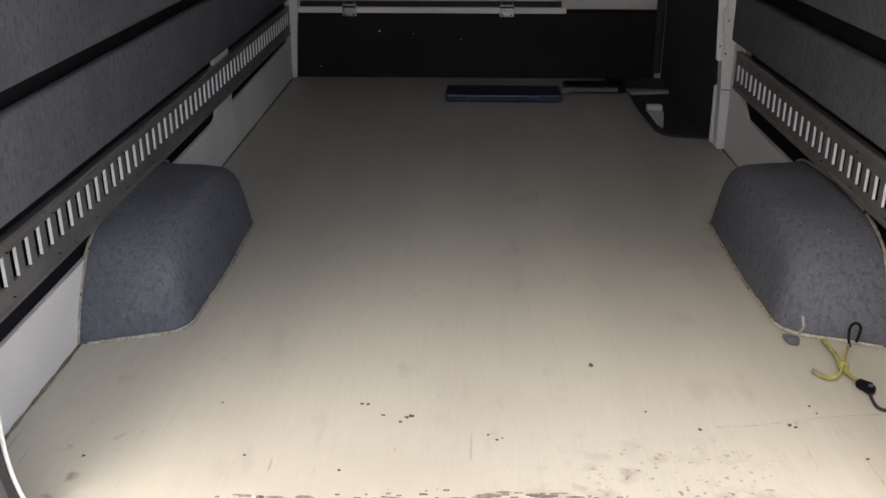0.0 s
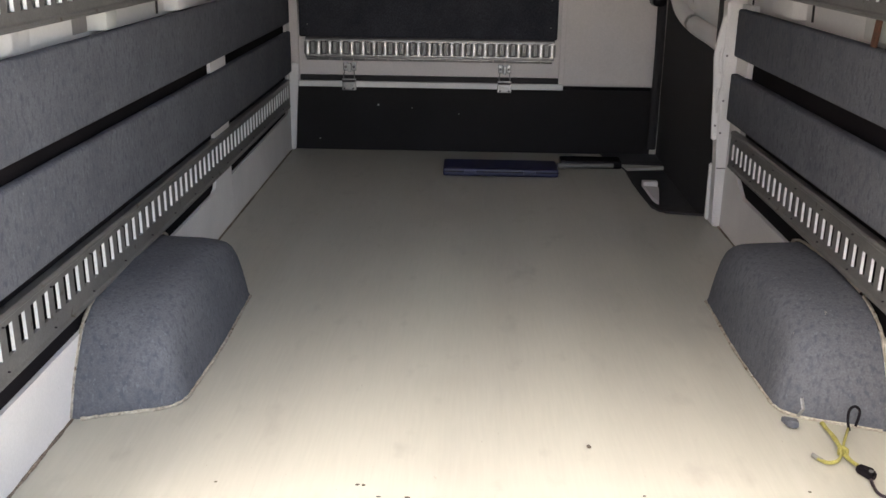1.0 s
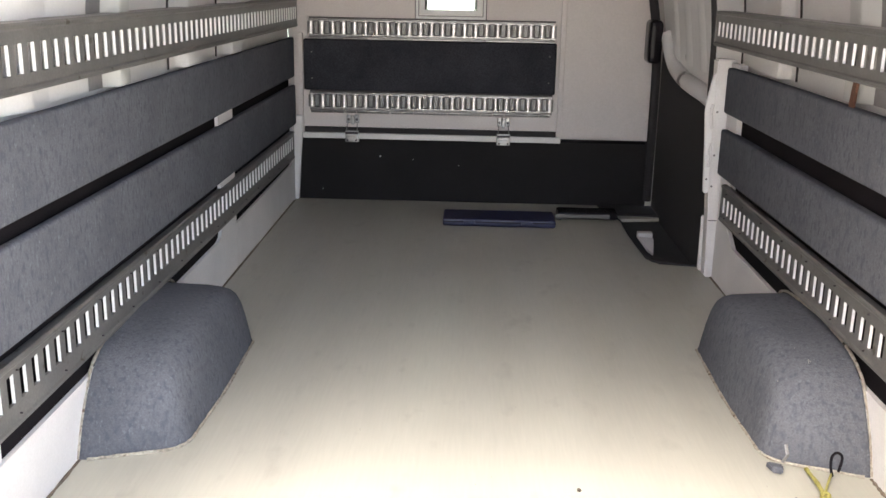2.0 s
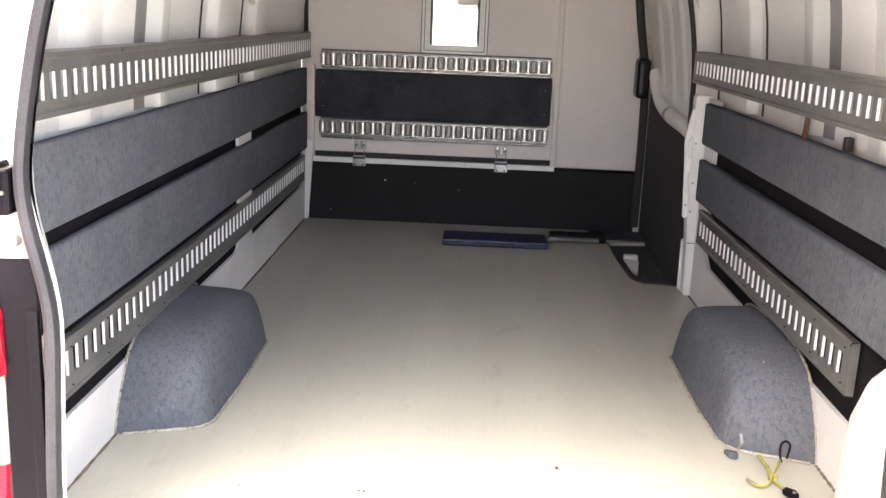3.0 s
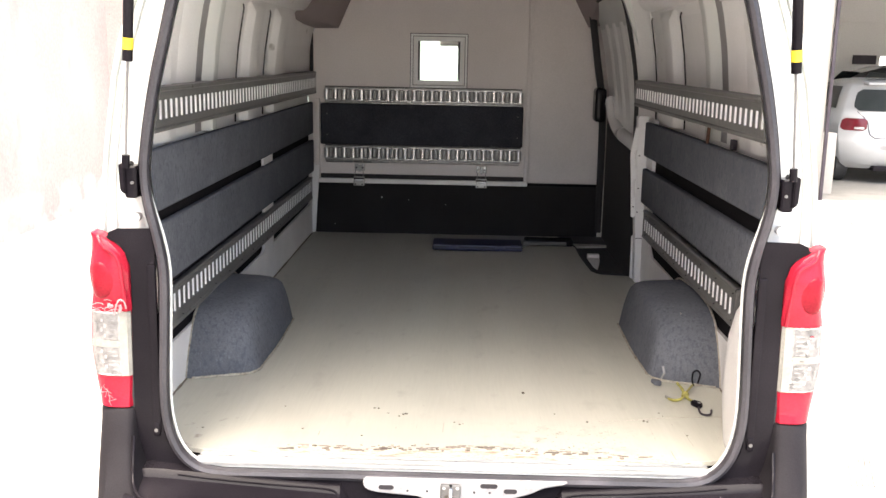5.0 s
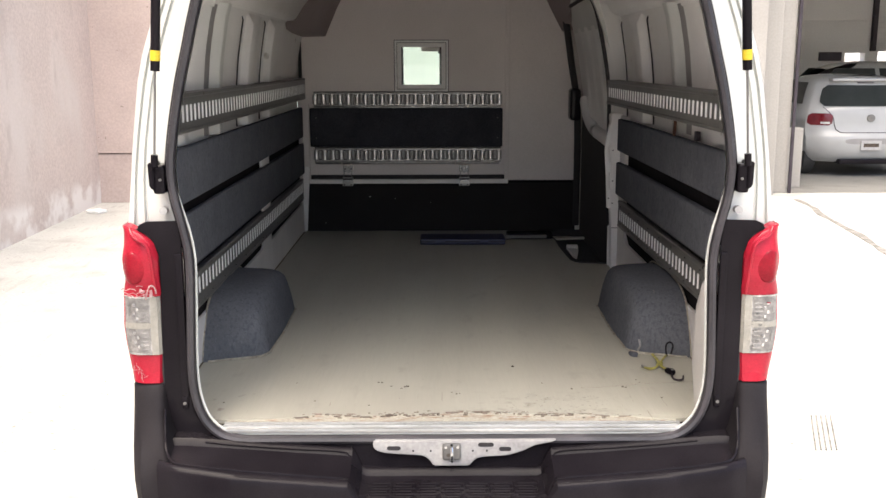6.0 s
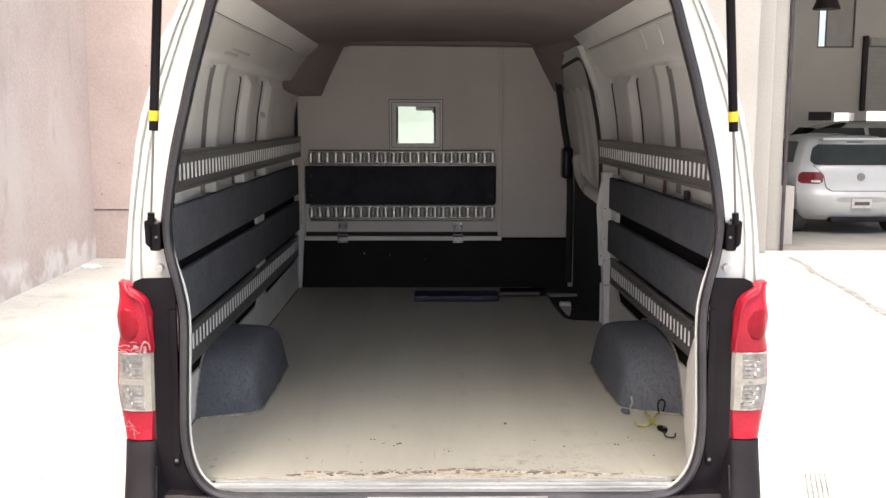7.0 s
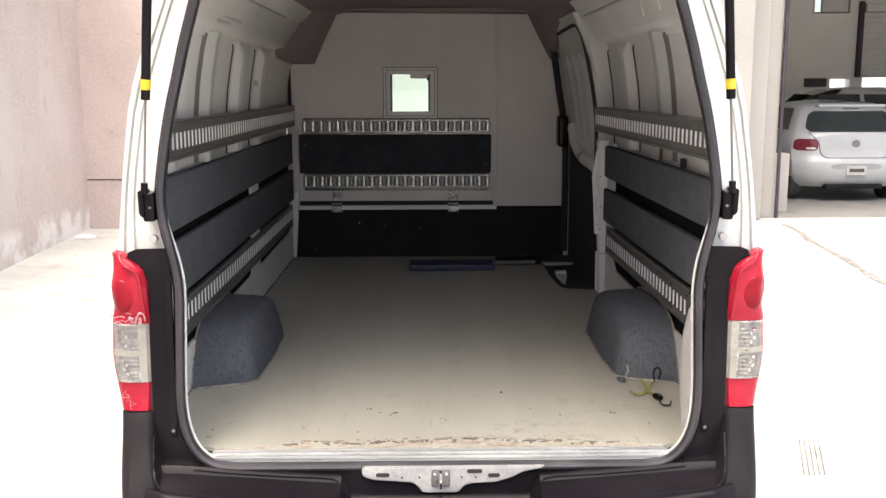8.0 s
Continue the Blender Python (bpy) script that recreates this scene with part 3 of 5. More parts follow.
ws = part("windscreen", prism([(4.66, 1.2), (4.67, 1.2), (4.02, 2.12), (4.01, 2.12)], "x", -0.70, 0.70), SCREEN, van)
ws.visible_shadow = False
part("rear_view_mirror", box(-0.150, -0.010, 3.98, 4.02, 1.747, 1.800, 0.012), CHANNEL, van, "grey rear-view mirror in the cab")
part("mirror_arm", box(-0.035, -0.012, 3.975, 4.03, 1.732, 1.752, 0.008), BLACKP, van)
part("mirror_stem", rod((-0.05, 4.0, 1.79), (-0.05, 4.06, 2.05), 0.012), BLACKP, van)

# tailgate opening: half outline, from the sill up and over
APER = [(0.0, 0.632), (0.50, 0.632), (0.605, 0.634), (0.655, 0.648), (0.692, 0.685), (0.714, 0.745), (0.722, 0.83), (0.718, 1.0), (0.716, 1.14), (0.730, 1.23), (0.750, 1.315), (0.758, 1.39), (0.750, 1.47), (0.737, 1.55), (0.721, 1.63), (0.701, 1.71), (0.682, 1.79), (0.661, 1.865), (0.639, 1.94), (0.612, 2.02), (0.55, 2.085), (0.45, 2.12), (0.0, 2.13)]


def seal_y(z):
    return -0.088 + 0.045 * (z - 0.63)


def aperture(out=0.0, dy=0.0):
    """The opening's outline as a closed loop, moved outwards by out and along the van by dy."""
    half = [Vector((x, 0, z)) for x, z in APER]
    loop = half + [Vector((-p.x, 0, p.z)) for p in reversed(half[1:-1])]
    k, res = len(loop), []
    for i, p in enumerate(loop):
        t = (loop[(i + 1) % k] - loop[i - 1]).normalized()
        nrm = Vector((t.z, 0, -t.x))
        q = p + nrm * out
        res.append((q.x, seal_y(q.z) + dy, q.z))
    return smooth_path(res, 3, True)


part("door_seal", sweep(aperture(0.014), 0.0125, 8, True, 1.3), RUBBER, van, "dark grey rubber seal round the tailgate opening", True)
part("seal_lip", sweep(aperture(0.024, 0.012), 0.010, 6, True), BLACKP, van, smooth=True)
rim = aperture(0.001, 0.012)
rim = [q for q in rim if q.x < -0.001 and q.z < 1.43] + [q for q in rim if q.x >= -0.001 and q.z < 1.43]
rim = [Vector((q.x + math.copysign(0.018 * max(0.0, (q.z - 1.22) / 0.21), q.x), q.y + 0.012 * max(0.0, (q.z - 1.22) / 0.21), q.z)) for q in rim]
part("inner_flange", sweep(rim, 0.0036, 6), WHITE, van, "white painted flange inside the seal", True)
# reveal from the flange to the inner wall
loop_a = aperture(0.003, 0.018)
loop_b = []
for q in aperture(0.05, 0.12):
    f = min(1.0, max(0.0, (q.z - 0.86) / 0.30))
    low_x, low_z = math.copysign(0.862, q.x), (q.z if q.z > 0.72 else 0.60)
    loop_b.append(q if abs(q.x) < 0.6 else Vector((low_x + (q.x - low_x) * f, -0.030 + (q.y + 0.030) * f, low_z)))
loop_c = []
for q in aperture(0.125, 0.31):
    w = curve_at([(0.7, 0.868), (1.1, 0.870), (1.2, 0.884), (1.3, 0.894), (1.45, 0.893), (1.58, 0.888), (1.72, 0.873), (1.85, 0.849), (1.93, 0.823), (2.00, 0.788), (2.06, 0.738)], q.z)
    if abs(q.x) > 0.5 and q.z < 0.74:
        loop_c.append(Vector((math.copysign(0.868, q.x), q.y, 0.60)))
    else:
        loop_c.append(Vector((math.copysign(w, q.x), q.y, q.z)) if q.z < 2.06 and abs(q.x) > 0.5 else q)
bm = grid([[a, b, c] for a, b, c in zip(loop_a + loop_a[:1], loop_b + loop_b[:1], loop_c + loop_c[:1])])
part("opening_reveal", bm, INNER, van, smooth=True)


def ap_x(z):
    return curve_at([(q, w) for w, q in APER[4:20]], z)


for s in (-1, 1):
    zs = [1.226, 1.25, 1.27, 1.31, 1.36, 1.42, 1.48, 1.55, 1.62, 1.70, 1.78, 1.86, 1.94, 2.02, 2.08]
    rows = []
    for z in zs:
        a, b = ap_x(z) + 0.026, curve_at(OUT, z) + 0.004
        y = seal_y(z)
        w = b - a
        rows.append([(s * a, y + 0.016, z), (s * (a + 0.010), y + 0.034, z), (s * (a + w * 0.30), y + 0.044, z), (s * (a + w * 0.60), y + 0.052, z), (s * (a + w * 0.625), y + 0.057, z), (s * (a + w * 0.645), y + 0.057, z), (s * (a + w * 0.665), y + 0.048, z), (s * (a + w * 0.79), y + 0.050, z),
                     (s * (a + w * 0.805), y + 0.059, z), (s * (a + w * 0.84), y + 0.059, z), (s * (a + w * 0.86), y + 0.048, z), (s * (b - 0.012), y + 0.048, z), (s * (b - 0.004), y + 0.056, z), (s * b, y + 0.075, z), (s * (b + 0.014), 0.06, z), (s * (b + 0.026), 0.14, z), (s * (curve_at(SIDE, z) + 0.004), 0.225, z)])
    bm = grid(rows)
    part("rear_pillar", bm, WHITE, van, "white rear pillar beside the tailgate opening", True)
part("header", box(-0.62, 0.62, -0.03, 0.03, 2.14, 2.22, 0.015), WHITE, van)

# raised tailgate over the opening, its gas struts and their brackets
def gate(u, v):
    """A point of the raised gate: u along it from the hinge, v its height above the lining."""
    return (-0.08 - 1.20 * u - 0.02 * v / 0.06, 2.185 + 0.37 * u + v)


tg = part("tailgate", prism([gate(0.0, 0.0), gate(0.0, 0.05), gate(0.28, 0.06), gate(0.28, 0.0)], "x", -0.80, 0.80, 0.008), WHITE, van, "raised white tailgate with a glazed opening added for light")
# unseen glazed opening, added to let more sky light onto the load floor
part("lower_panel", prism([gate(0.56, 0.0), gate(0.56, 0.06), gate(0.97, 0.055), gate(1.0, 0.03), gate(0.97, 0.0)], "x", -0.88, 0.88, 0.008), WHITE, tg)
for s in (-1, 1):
    part("opening_post", prism([gate(0.281, 0.0), gate(0.281, 0.058), gate(0.559, 0.058), gate(0.559, 0.0)], "x", s * 0.56, s * 0.85, 0.006), WHITE, tg)
# unseen lining, added to darken the bumper's reflections and cut bounce light
part("added_lining", prism([gate(0.02, -0.012), gate(0.02, -0.002), gate(0.275, -0.002), gate(0.275, -0.012)], "x", -0.74, 0.74, 0.003), BLACKM, tg, "unseen dark lining, added to darken reflections")
part("added_lining", prism([gate(0.565, -0.012), gate(0.565, -0.002), gate(0.95, -0.002), gate(0.95, -0.012)], "x", -0.80, 0.80, 0.003), BLACKM, tg, "unseen dark lining, added to darken reflections")
gp = part("added_pane", prism([gate(0.283, 0.030), gate(0.283, 0.034), gate(0.557, 0.034), gate(0.557, 0.030)], "x", -0.558, 0.558), SCREEN, tg)
gp.visible_shadow = False
for s in (-1, 1):
    br = part("strut_bracket", box(s * 0.787, s * 0.818, -0.072, 0.0, 1.325, 1.405, 0.009, 3), BLACKP, van, "black strut bracket")
    part("bracket_side", prism([(s * 0.812, 1.335), (s * 0.826, 1.345), (s * 0.828, 1.412), (s * 0.812, 1.412)], "y", -0.080, 0.0, 0.003), BLACKP, br)
    part("bolt", rod((s * 0.797, -0.076, 1.365), (s * 0.797, -0.07, 1.365), 0.004, 8), RAIL, br)
    low, band = Vector((s * 0.806, -0.085, 1.415)), Vector((s * 0.781, -0.105, 1.70))
    way = (band - low).normalized()
    st = part("strut_rod", rod(low, low + way * 0.30, 0.0034, 10), RAIL, van, "thin grey strut rod")
    part("ball_joint", rod(low - way * 0.012, low + way * 0.02, 0.010, 10), BLACKP, st)
    tube = part("strut_tube", rod(low + way * 0.245, low + way * 0.92, 0.0125, 14), BLACKP, van, "black gas strut tube")
    part("strut_band", rod(low + way * 0.272, low + way * 0.299, 0.0132, 14), BANDY, tube, "yellow paint band")

# tail lamps and the black fillers beside them
LAMP = [(0.782, 0.074, 0.006), (0.81, 0.078, 0.0), (0.862, 0.082, 0.0), (1.02, 0.084, 0.004), (1.05, 0.086, 0.010), (1.09, 0.088, 0.020), (1.15, 0.088, 0.022), (1.19, 0.078, 0.014), (1.215, 0.050, 0.006), (1.236, 0.016, 0.0)]


def lens(s, z0, z1, grow=0.0, a=0.0, b=1.0):
    """A slice of the tail lamp's rounded lens between two heights, over the share a to b of its width."""
    rows = []
    n = max(2, int((z1 - z0) / 0.008))
    for i in range(n + 1):
        z = z0 + (z1 - z0) * i / n
        bulge = curve_at([(q, v) for q, u, v in LAMP], z)
        xo = curve_at([(0.78, 0.920), (0.82, 0.928), (0.89, 0.939), (0.94, 0.943), (1.04, 0.936), (1.075, 0.926), (1.09, 0.924), (1.115, 0.928), (1.14, 0.929), (1.17, 0.924), (1.195, 0.921), (1.215, 0.920), (1.236, 0.918)], z)
        xi = curve_at([(0.78, 0.826), (0.86, 0.820), (1.05, 0.816), (1.15, 0.818), (1.19, 0.828), (1.215, 0.858), (1.236, 0.898)], z)
        yb = -0.066 - bulge - grow
        back = [(0.0, 0.05), (0.0, 0.014), (0.08, 0.003), (0.3, 0.0), (0.55, 0.001), (0.75, 0.008), (0.90, 0.024), (0.98, 0.05), (1.0, 0.16)]
        if a > 0 or b < 1:
            cuts = sorted({a, b} | {p for p, q in back if a < p < b})
            base = [(p, q) for p, q in back[1:]]
            back = [(a, curve_at(base, a) + 0.02)] + [(k, curve_at(base, k)) for k in cuts] + [(b, curve_at(base, b) + 0.02)]
        rows.append([(s * (xi + (xo - xi) * p + (grow * 0.5 if p > 0.9 else 0)), yb + q, z) for p, q in back])
    bm = grid(rows)
    k = len(rows[0])
    bm.faces.new([v for v in bm.verts][:k])
    bm.faces.new([v for v in bm.verts][-k:])
    return bm


for s in (-1, 1):
    lamp = part("tail_lamp", lens(s, 0.782, 1.236), REDL, van, "red and clear tail lamp, cracked and taped" if s < 0 else "red and clear tail lamp with pen marks", True)
    # bulging round stop lens that swells towards the outer corner
    rows = []
    for i in range(9):
        f = i / 8
        rr = math.sin(f * math.pi / 2)
        rows.append([(s * (0.886 + 0.040 * rr * math.cos(2 * math.pi * j / 20)), -0.082 - 0.010 * math.cos(f * math.pi / 2) + 0.05 * max(0, rr * math.cos(2 * math.pi * j / 20)) ** 2, 1.120 + 0.046 * rr * math.sin(2 * math.pi * j / 20)) for j in range(21)])
    part("stop_lens", grid(rows), REDD, lamp, "deep red round stop lens", True)
    part("lens_ridge", sweep(smooth_path([(s * 0.892, -0.064, 1.230), (s * 0.884, -0.074, 1.216), (s * 0.868, -0.086, 1.203), (s * 0.845, -0.0885, 1.190), (s * 0.834, -0.0885, 1.165), (s * 0.829, -0.084, 1.11), (s * 0.825, -0.074, 1.04)]), 0.0055, 8), REDL, lamp, "raised ridge of the lens", True)
    part("clear_lens", lens(s, 0.868, 1.036, 0.003, 0.02, 0.86), LAMPGREY, lamp, "clear indicator and reversing lens", True)
    part("lens_strip", lens(s, 0.866, 1.037, 0.0055, 0.02, 0.235), SEALANT2, lamp, "pale inner strip", True)
    part("lens_rim", lens(s, 0.866, 0.8715, 0.0050, 0.22, 0.86), REFLECT, lamp)
    part("lens_rim", lens(s, 1.0315, 1.037, 0.0050, 0.22, 0.86), REFLECT, lamp)
    part("lens_divider", lens(s, 0.942, 0.960, 0.0046, 0.22, 0.86), SEALANT2, lamp)
    part("lens_rim", lens(s, 0.872, 1.031, 0.0046, 0.235, 0.262), REFLECT, lamp)
    for zz in (0.880, 0.963):
        for k in range(5):      # horizontal flutes of the reflector
            part("flute", lens(s, zz + 0.012 * k, zz + 0.012 * k + 0.004, 0.0042, 0.30, 0.50), REFLECT, lamp)
        for k in range(4):      # bright bulb facets
            part("bulb_facet", lens(s, zz + 0.006 + 0.013 * k, zz + 0.006 + 0.013 * k + 0.009, 0.0046, 0.52 + 0.07 * (k % 2), 0.57 + 0.08 * (k % 2)), CHROME, lamp)
        part("bulb", lens(s, zz + 0.020, zz + 0.042, 0.0044, 0.73, 0.80), SLOTG, lamp)
    if s < 0:
        for i in range(10):
            q = Vector((-0.915 + random.random() * 0.090, -0.085 - 0.004 * random.random(), 1.038 + random.random() * 0.030))
            d = Vector((random.uniform(-0.024, 0.024), 0, random.uniform(-0.012, 0.012)))
            part("tape_strip", sweep([q, q + d * 0.5 + Vector((0, -0.003, 0.003)), q + d], 0.0009, 5, squash=0.4), TAPE, lamp)
        for z, x0, x1, r in ((1.062, -0.918, -0.878, 0.0013), (1.050, -0.916, -0.862, 0.0008), (1.043, -0.912, -0.842, 0.0009), (1.056, -0.868, -0.854, 0.0034)):
            pts = [(x0 + (x1 - x0) * k / 7, -0.0870 - 0.0015 * (k % 2), z + random.uniform(-0.004, 0.004)) for k in range(8)]
            part("tape_strip", sweep(smooth_path(pts, 3), r, 5, squash=0.4, wobble=0.5), TAPE, lamp)
        part("tape_strip", sweep(smooth_path([(-0.852, -0.087, 1.032), (-0.847, -0.092, 1.048), (-0.841, -0.096, 1.064), (-0.833, -0.096, 1.074), (-0.825, -0.090, 1.066), (-0.823, -0.084, 1.048)]), 0.0022, 6, squash=0.5, wobble=0.3), TAPE, lamp, "crumpled strip of tape", True)
        part("tape_strip", sweep([(-0.838, -0.089, 1.040), (-0.834, -0.092, 1.052), (-0.836, -0.092, 1.060)], 0.0042, 6, squash=0.4), TAPE, lamp, "", True)
        for i in range(7):
            q = Vector((-0.905 + 0.012 * random.random() + i * 0.003, -0.069, 0.842 - 0.007 * i))
            part("tape_strip", sweep([q, q + Vector((random.uniform(-0.004, 0.012), -0.001, random.uniform(-0.016, 0.006))), q + Vector((random.uniform(0.0, 0.022), 0, random.uniform(-0.026, 0.008)))], 0.0006, 5, squash=0.4), TAPE, lamp)
    else:
        for i in range(9):
            q = 0.848 + 0.012 * (i % 3) + 0.002 * i
            part("pen_mark", box(q, q + 0.009, -0.0765, -0.070, 0.885 + i * 0.016, 0.8872 + i * 0.016), REDD if i == 8 else RAIL, lamp)
    part("lamp_filler", prism([(s * 0.742, 0.585), (s * 0.80, 0.585), (s * 0.822, 0.70), (s * 0.818, 1.03), (s * 0.815, 1.15), (s * 0.84, 1.208), (s * 0.872, 1.222), (s * 0.868, 1.238), (s * 0.845, 1.248), (s * 0.76, 1.250), (s * 0.752, 1.20), (s * 0.750, 0.9)], "y", -0.063, -0.057, 0.002), BLACKP, van, "black plastic filler beside the tail lamp")
    part("corner_filler", prism([(s * 0.69, 0.56), (s * 0.77, 0.56), (s * 0.77, 0.77), (s * 0.748, 0.76), (s * 0.738, 0.70), (s * 0.722, 0.668), (s * 0.69, 0.640)], "y", -0.070, -0.060, 0.003), BLACKP, van)
    part("filler_rib", box(s * 0.750, s * 0.772, -0.074, -0.058, 0.72, 1.16, 0.005), BLACKP, van)
    part("filler_backing", box(s * 0.80, s * 0.885, -0.057, -0.051, 0.56, 1.226), BLACKM, van)
    bp = part("bump_stop", box(s * 0.752, s * 0.772, -0.078, -0.04, 0.705, 0.745, 0.008), BLACKP, van, "small rubber bump stop")
    part("bolt", rod((s * 0.762, -0.079, 0.724), (s * 0.762, -0.07, 0.724), 0.005, 8), RAIL, bp)
    part("body_plug", rod((s * 0.80, -0.050, 1.275), (s * 0.80, -0.03, 1.275), 0.011, 14), LATCHP, van, "grey body plug")

# sill, striker panel and bumper
part("sill_face", box(-0.72, 0.72, -0.092, -0.03, 0.46, 0.622, 0.008), BLACKP, van, "scuffed dark painted sill below the seal")
out = [(-0.222, 0.623), (-0.226, 0.606), (-0.216, 0.592), (-0.19, 0.584), (-0.08, 0.576), (-0.062, 0.562), (-0.052, 0.545), (0.05, 0.545), (0.068, 0.566), (0.09, 0.572), (0.16, 0.576), (0.205, 0.590), (0.235, 0.606), (0.29, 0.617), (0.30, 0.624)]
sp = part("striker_panel", prism(out, "y", -0.112, -0.090, 0.004), LATCHP, van, "bare white latch panel in the sill")
part("striker_plate", box(-0.026, 0.026, -0.122, -0.112, 0.566, 0.616, 0.006), RAIL, sp, "galvanised latch striker")
part("striker_loop", sweep([(0.0, -0.121, 0.612), (0.0, -0.142, 0.611), (0.0, -0.147, 0.604), (0.0, -0.147, 0.580), (0.0, -0.142, 0.573), (0.0, -0.121, 0.572)], 0.0045, 8), CHROME, sp, "", True)
for k in (-0.017, 0.017):
    part("bolt", rod((k, -0.1235, 0.606), (k, -0.121, 0.606), 0.004, 8), CHROME, sp)
for a, b, z in ((-0.185, -0.145, 0.600), (0.075, 0.12, 0.610), (0.135, 0.17, 0.597)):
    oval = [(a + 0.006 + (b - a - 0.012) * (k < 5) + 0.006 * math.sin(math.pi * (k % 5) / 4) * (1 if k < 5 else -1), z + 0.006 * math.cos(math.pi * (k % 5) / 4) * (1 if k < 5 else -1)) for k in range(10)]
    part("slot", prism(oval, "y", -0.1135, -0.1115), BLACKM, sp)
for a in (-0.11, 0.06, 0.10, -0.06):
    part("hole", rod((a, -0.1135, 0.592), (a, -0.1115, 0.592), 0.003, 8), BLACKM, sp)



def back_y(x):
    return curve_at([(0.0, -0.285), (0.6, -0.275), (0.76, -0.25), (0.85, -0.20), (0.89, -0.13), (0.905, 0.0)], abs(x))


def ease(v, lo, hi):
    f = min(1.0, max(0.0, (v - lo) / (hi - lo)))
    return f * f * (3 - 2 * f)


rows = []
for i in range(121):
    x = -0.81 + 1.62 * i / 120
    yb = back_y(x)
    mid = 1 - ease(abs(x), 0.250, 0.285)
    lift = 0.033 * min(1.0, max(0.0, (abs(x) - 0.30) / 0.45))
    top = 0.570 - 0.054 * mid + lift
    shelf = 0.584 - 0.062 * mid + lift
    dip = 0.020 * (1 - mid)
    rows.append([(x, -0.05, shelf + 0.018), (x, -0.104, shelf + 0.014), (x, max(-0.112, yb + 0.10), shelf + 0.006), (x, max(-0.118, yb + 0.094), shelf - 0.004), (x, max(-0.16, yb + 0.075), shelf - 0.010 - dip * 0.3), (x, max(-0.205, yb + 0.055), top - dip * 0.9),
                 (x, max(-0.222, yb + 0.046), top - dip), (x, max(-0.230, yb + 0.040), top - dip * 0.3), (x, max(-0.236, yb + 0.034), top - 0.001), (x, yb + 0.022, top), (x, yb + 0.010, top - 0.005), (x, yb + 0.002, top - 0.018), (x, yb - 0.002, 0.47), (x, yb + 0.004, 0.40), (x, yb + 0.03, 0.30), (x, yb + 0.12, 0.27)])
bm = grid(rows)
bumper = part("bumper", bm, BLACKP, van, "black plastic rear bumper with a ribbed step", True)
for s in (-1, 1):
    rows = []
    for z, xi, xo, yr in ((0.27, 0.748, 0.860, -0.13), (0.36, 0.748, 0.885, -0.20), (0.46, 0.750, 0.905, -0.228), (0.54, 0.762, 0.915, -0.218), (0.575, 0.772, 0.918, -0.203), (0.61, 0.786, 0.921, -0.178), (0.65, 0.802, 0.924, -0.146), (0.70, 0.812, 0.926, -0.112), (0.745, 0.817, 0.926, -0.090), (0.768, 0.818, 0.926, -0.080), (0.778, 0.822, 0.918, -0.07)):
        rows.append([(s * (xi - 0.003), -0.035, z), (s * xi, yr * 0.62, z), (s * (xi + 0.003), yr * 0.86, z), (s * (xi + 0.009), yr * 0.96, z), (s * (xi + 0.018), yr, z), (s * (xo - 0.058), yr - 0.002, z), (s * (xo - 0.033), yr * 0.86, z), (s * (xo - 0.016), yr * 0.62, z), (s * (xo - 0.006), yr * 0.30, z), (s * xo, 0.13, z)])
    bm = grid(rows)
    bm.faces.new([v for v in bm.verts][-10:])
    part("bumper_corner", bm, BUMPM, van, "black bumper corner below the lamp", True)
    # glossy bead added to give the bumper's ridge its highlight line
    part("moulding_line", sweep(smooth_path([(s * 0.812, -0.100, 0.715), (s * 0.806, -0.135, 0.660), (s * 0.794, -0.172, 0.622), (s * 0.772, -0.206, 0.606), (s * 0.735, -0.228, 0.603), (s * 0.60, -0.240, 0.592), (s * 0.45, -0.246, 0.581), (s * 0.33, -0.246, 0.572), (s * 0.296, -0.240, 0.566)]), 0.0045, 8), BLACKP, bumper, "thin bead along the bumper ridge, added to catch its highlight", True)
    part("moulding_line", sweep(smooth_path([(s * 0.70, -0.113, 0.621), (s * 0.60, -0.114, 0.610), (s * 0.45, -0.114, 0.599), (s * 0.31, -0.114, 0.590), (s * 0.292, -0.125, 0.570), (s * 0.285, -0.15, 0.548)]), 0.0028, 6), BLACKP, bumper, "", True)
for i in range(6):
    for j in range(7):
        part("step_rib", box(-0.235 + j * 0.068 + 0.01 * (i % 2), -0.18 + j * 0.068 + 0.01 * (i % 2), -0.256 + i * 0.017, -0.249 + i * 0.017, 0.506, 0.5205, 0.002, 1), BLACKP, bumper)


# ---- load floor and sill strip ----
bm = bmesh.new()
n = 180
front, mid = [], []
for i in range(n + 1):
    x = -0.872 + 1.744 * i / n
    worn = max(0.0, 1 - ((x - 0.02) / 0.62) ** 2)
    j = noise.fractal((x * 9, 2.7, 0.0), 1.0, 2.0, 5) * 0.5 + 0.5
    j2 = noise.noise((x * 60, 5.1, 0.0))
    y = -0.018 + worn * (0.060 * j + 0.008 * j2 + 0.018) + 0.004 * j
    if abs(x) > 0.66:
        y = -0.018 + (abs(x) - 0.66) * 0.25
    front.append((x, y))
# top sheet with the step-well cut away at the side door
well = [(0.872, 2.16), (0.70, 2.19), (0.66, 2.26), (0.645, 2.78), (0.66, 2.90), (0.872, 2.94)]
vf = [bm.verts.new((x, y, FZ - 0.012)) for x, y in front]
vw = [bm.verts.new((x, y, FZ - 0.012)) for x, y in well]
vl = [bm.verts.new((-0.872, y, FZ - 0.012)) for y in (2.16, 2.94, 3.19)]
vr = bm.verts.new((0.872, 3.19, FZ - 0.012))
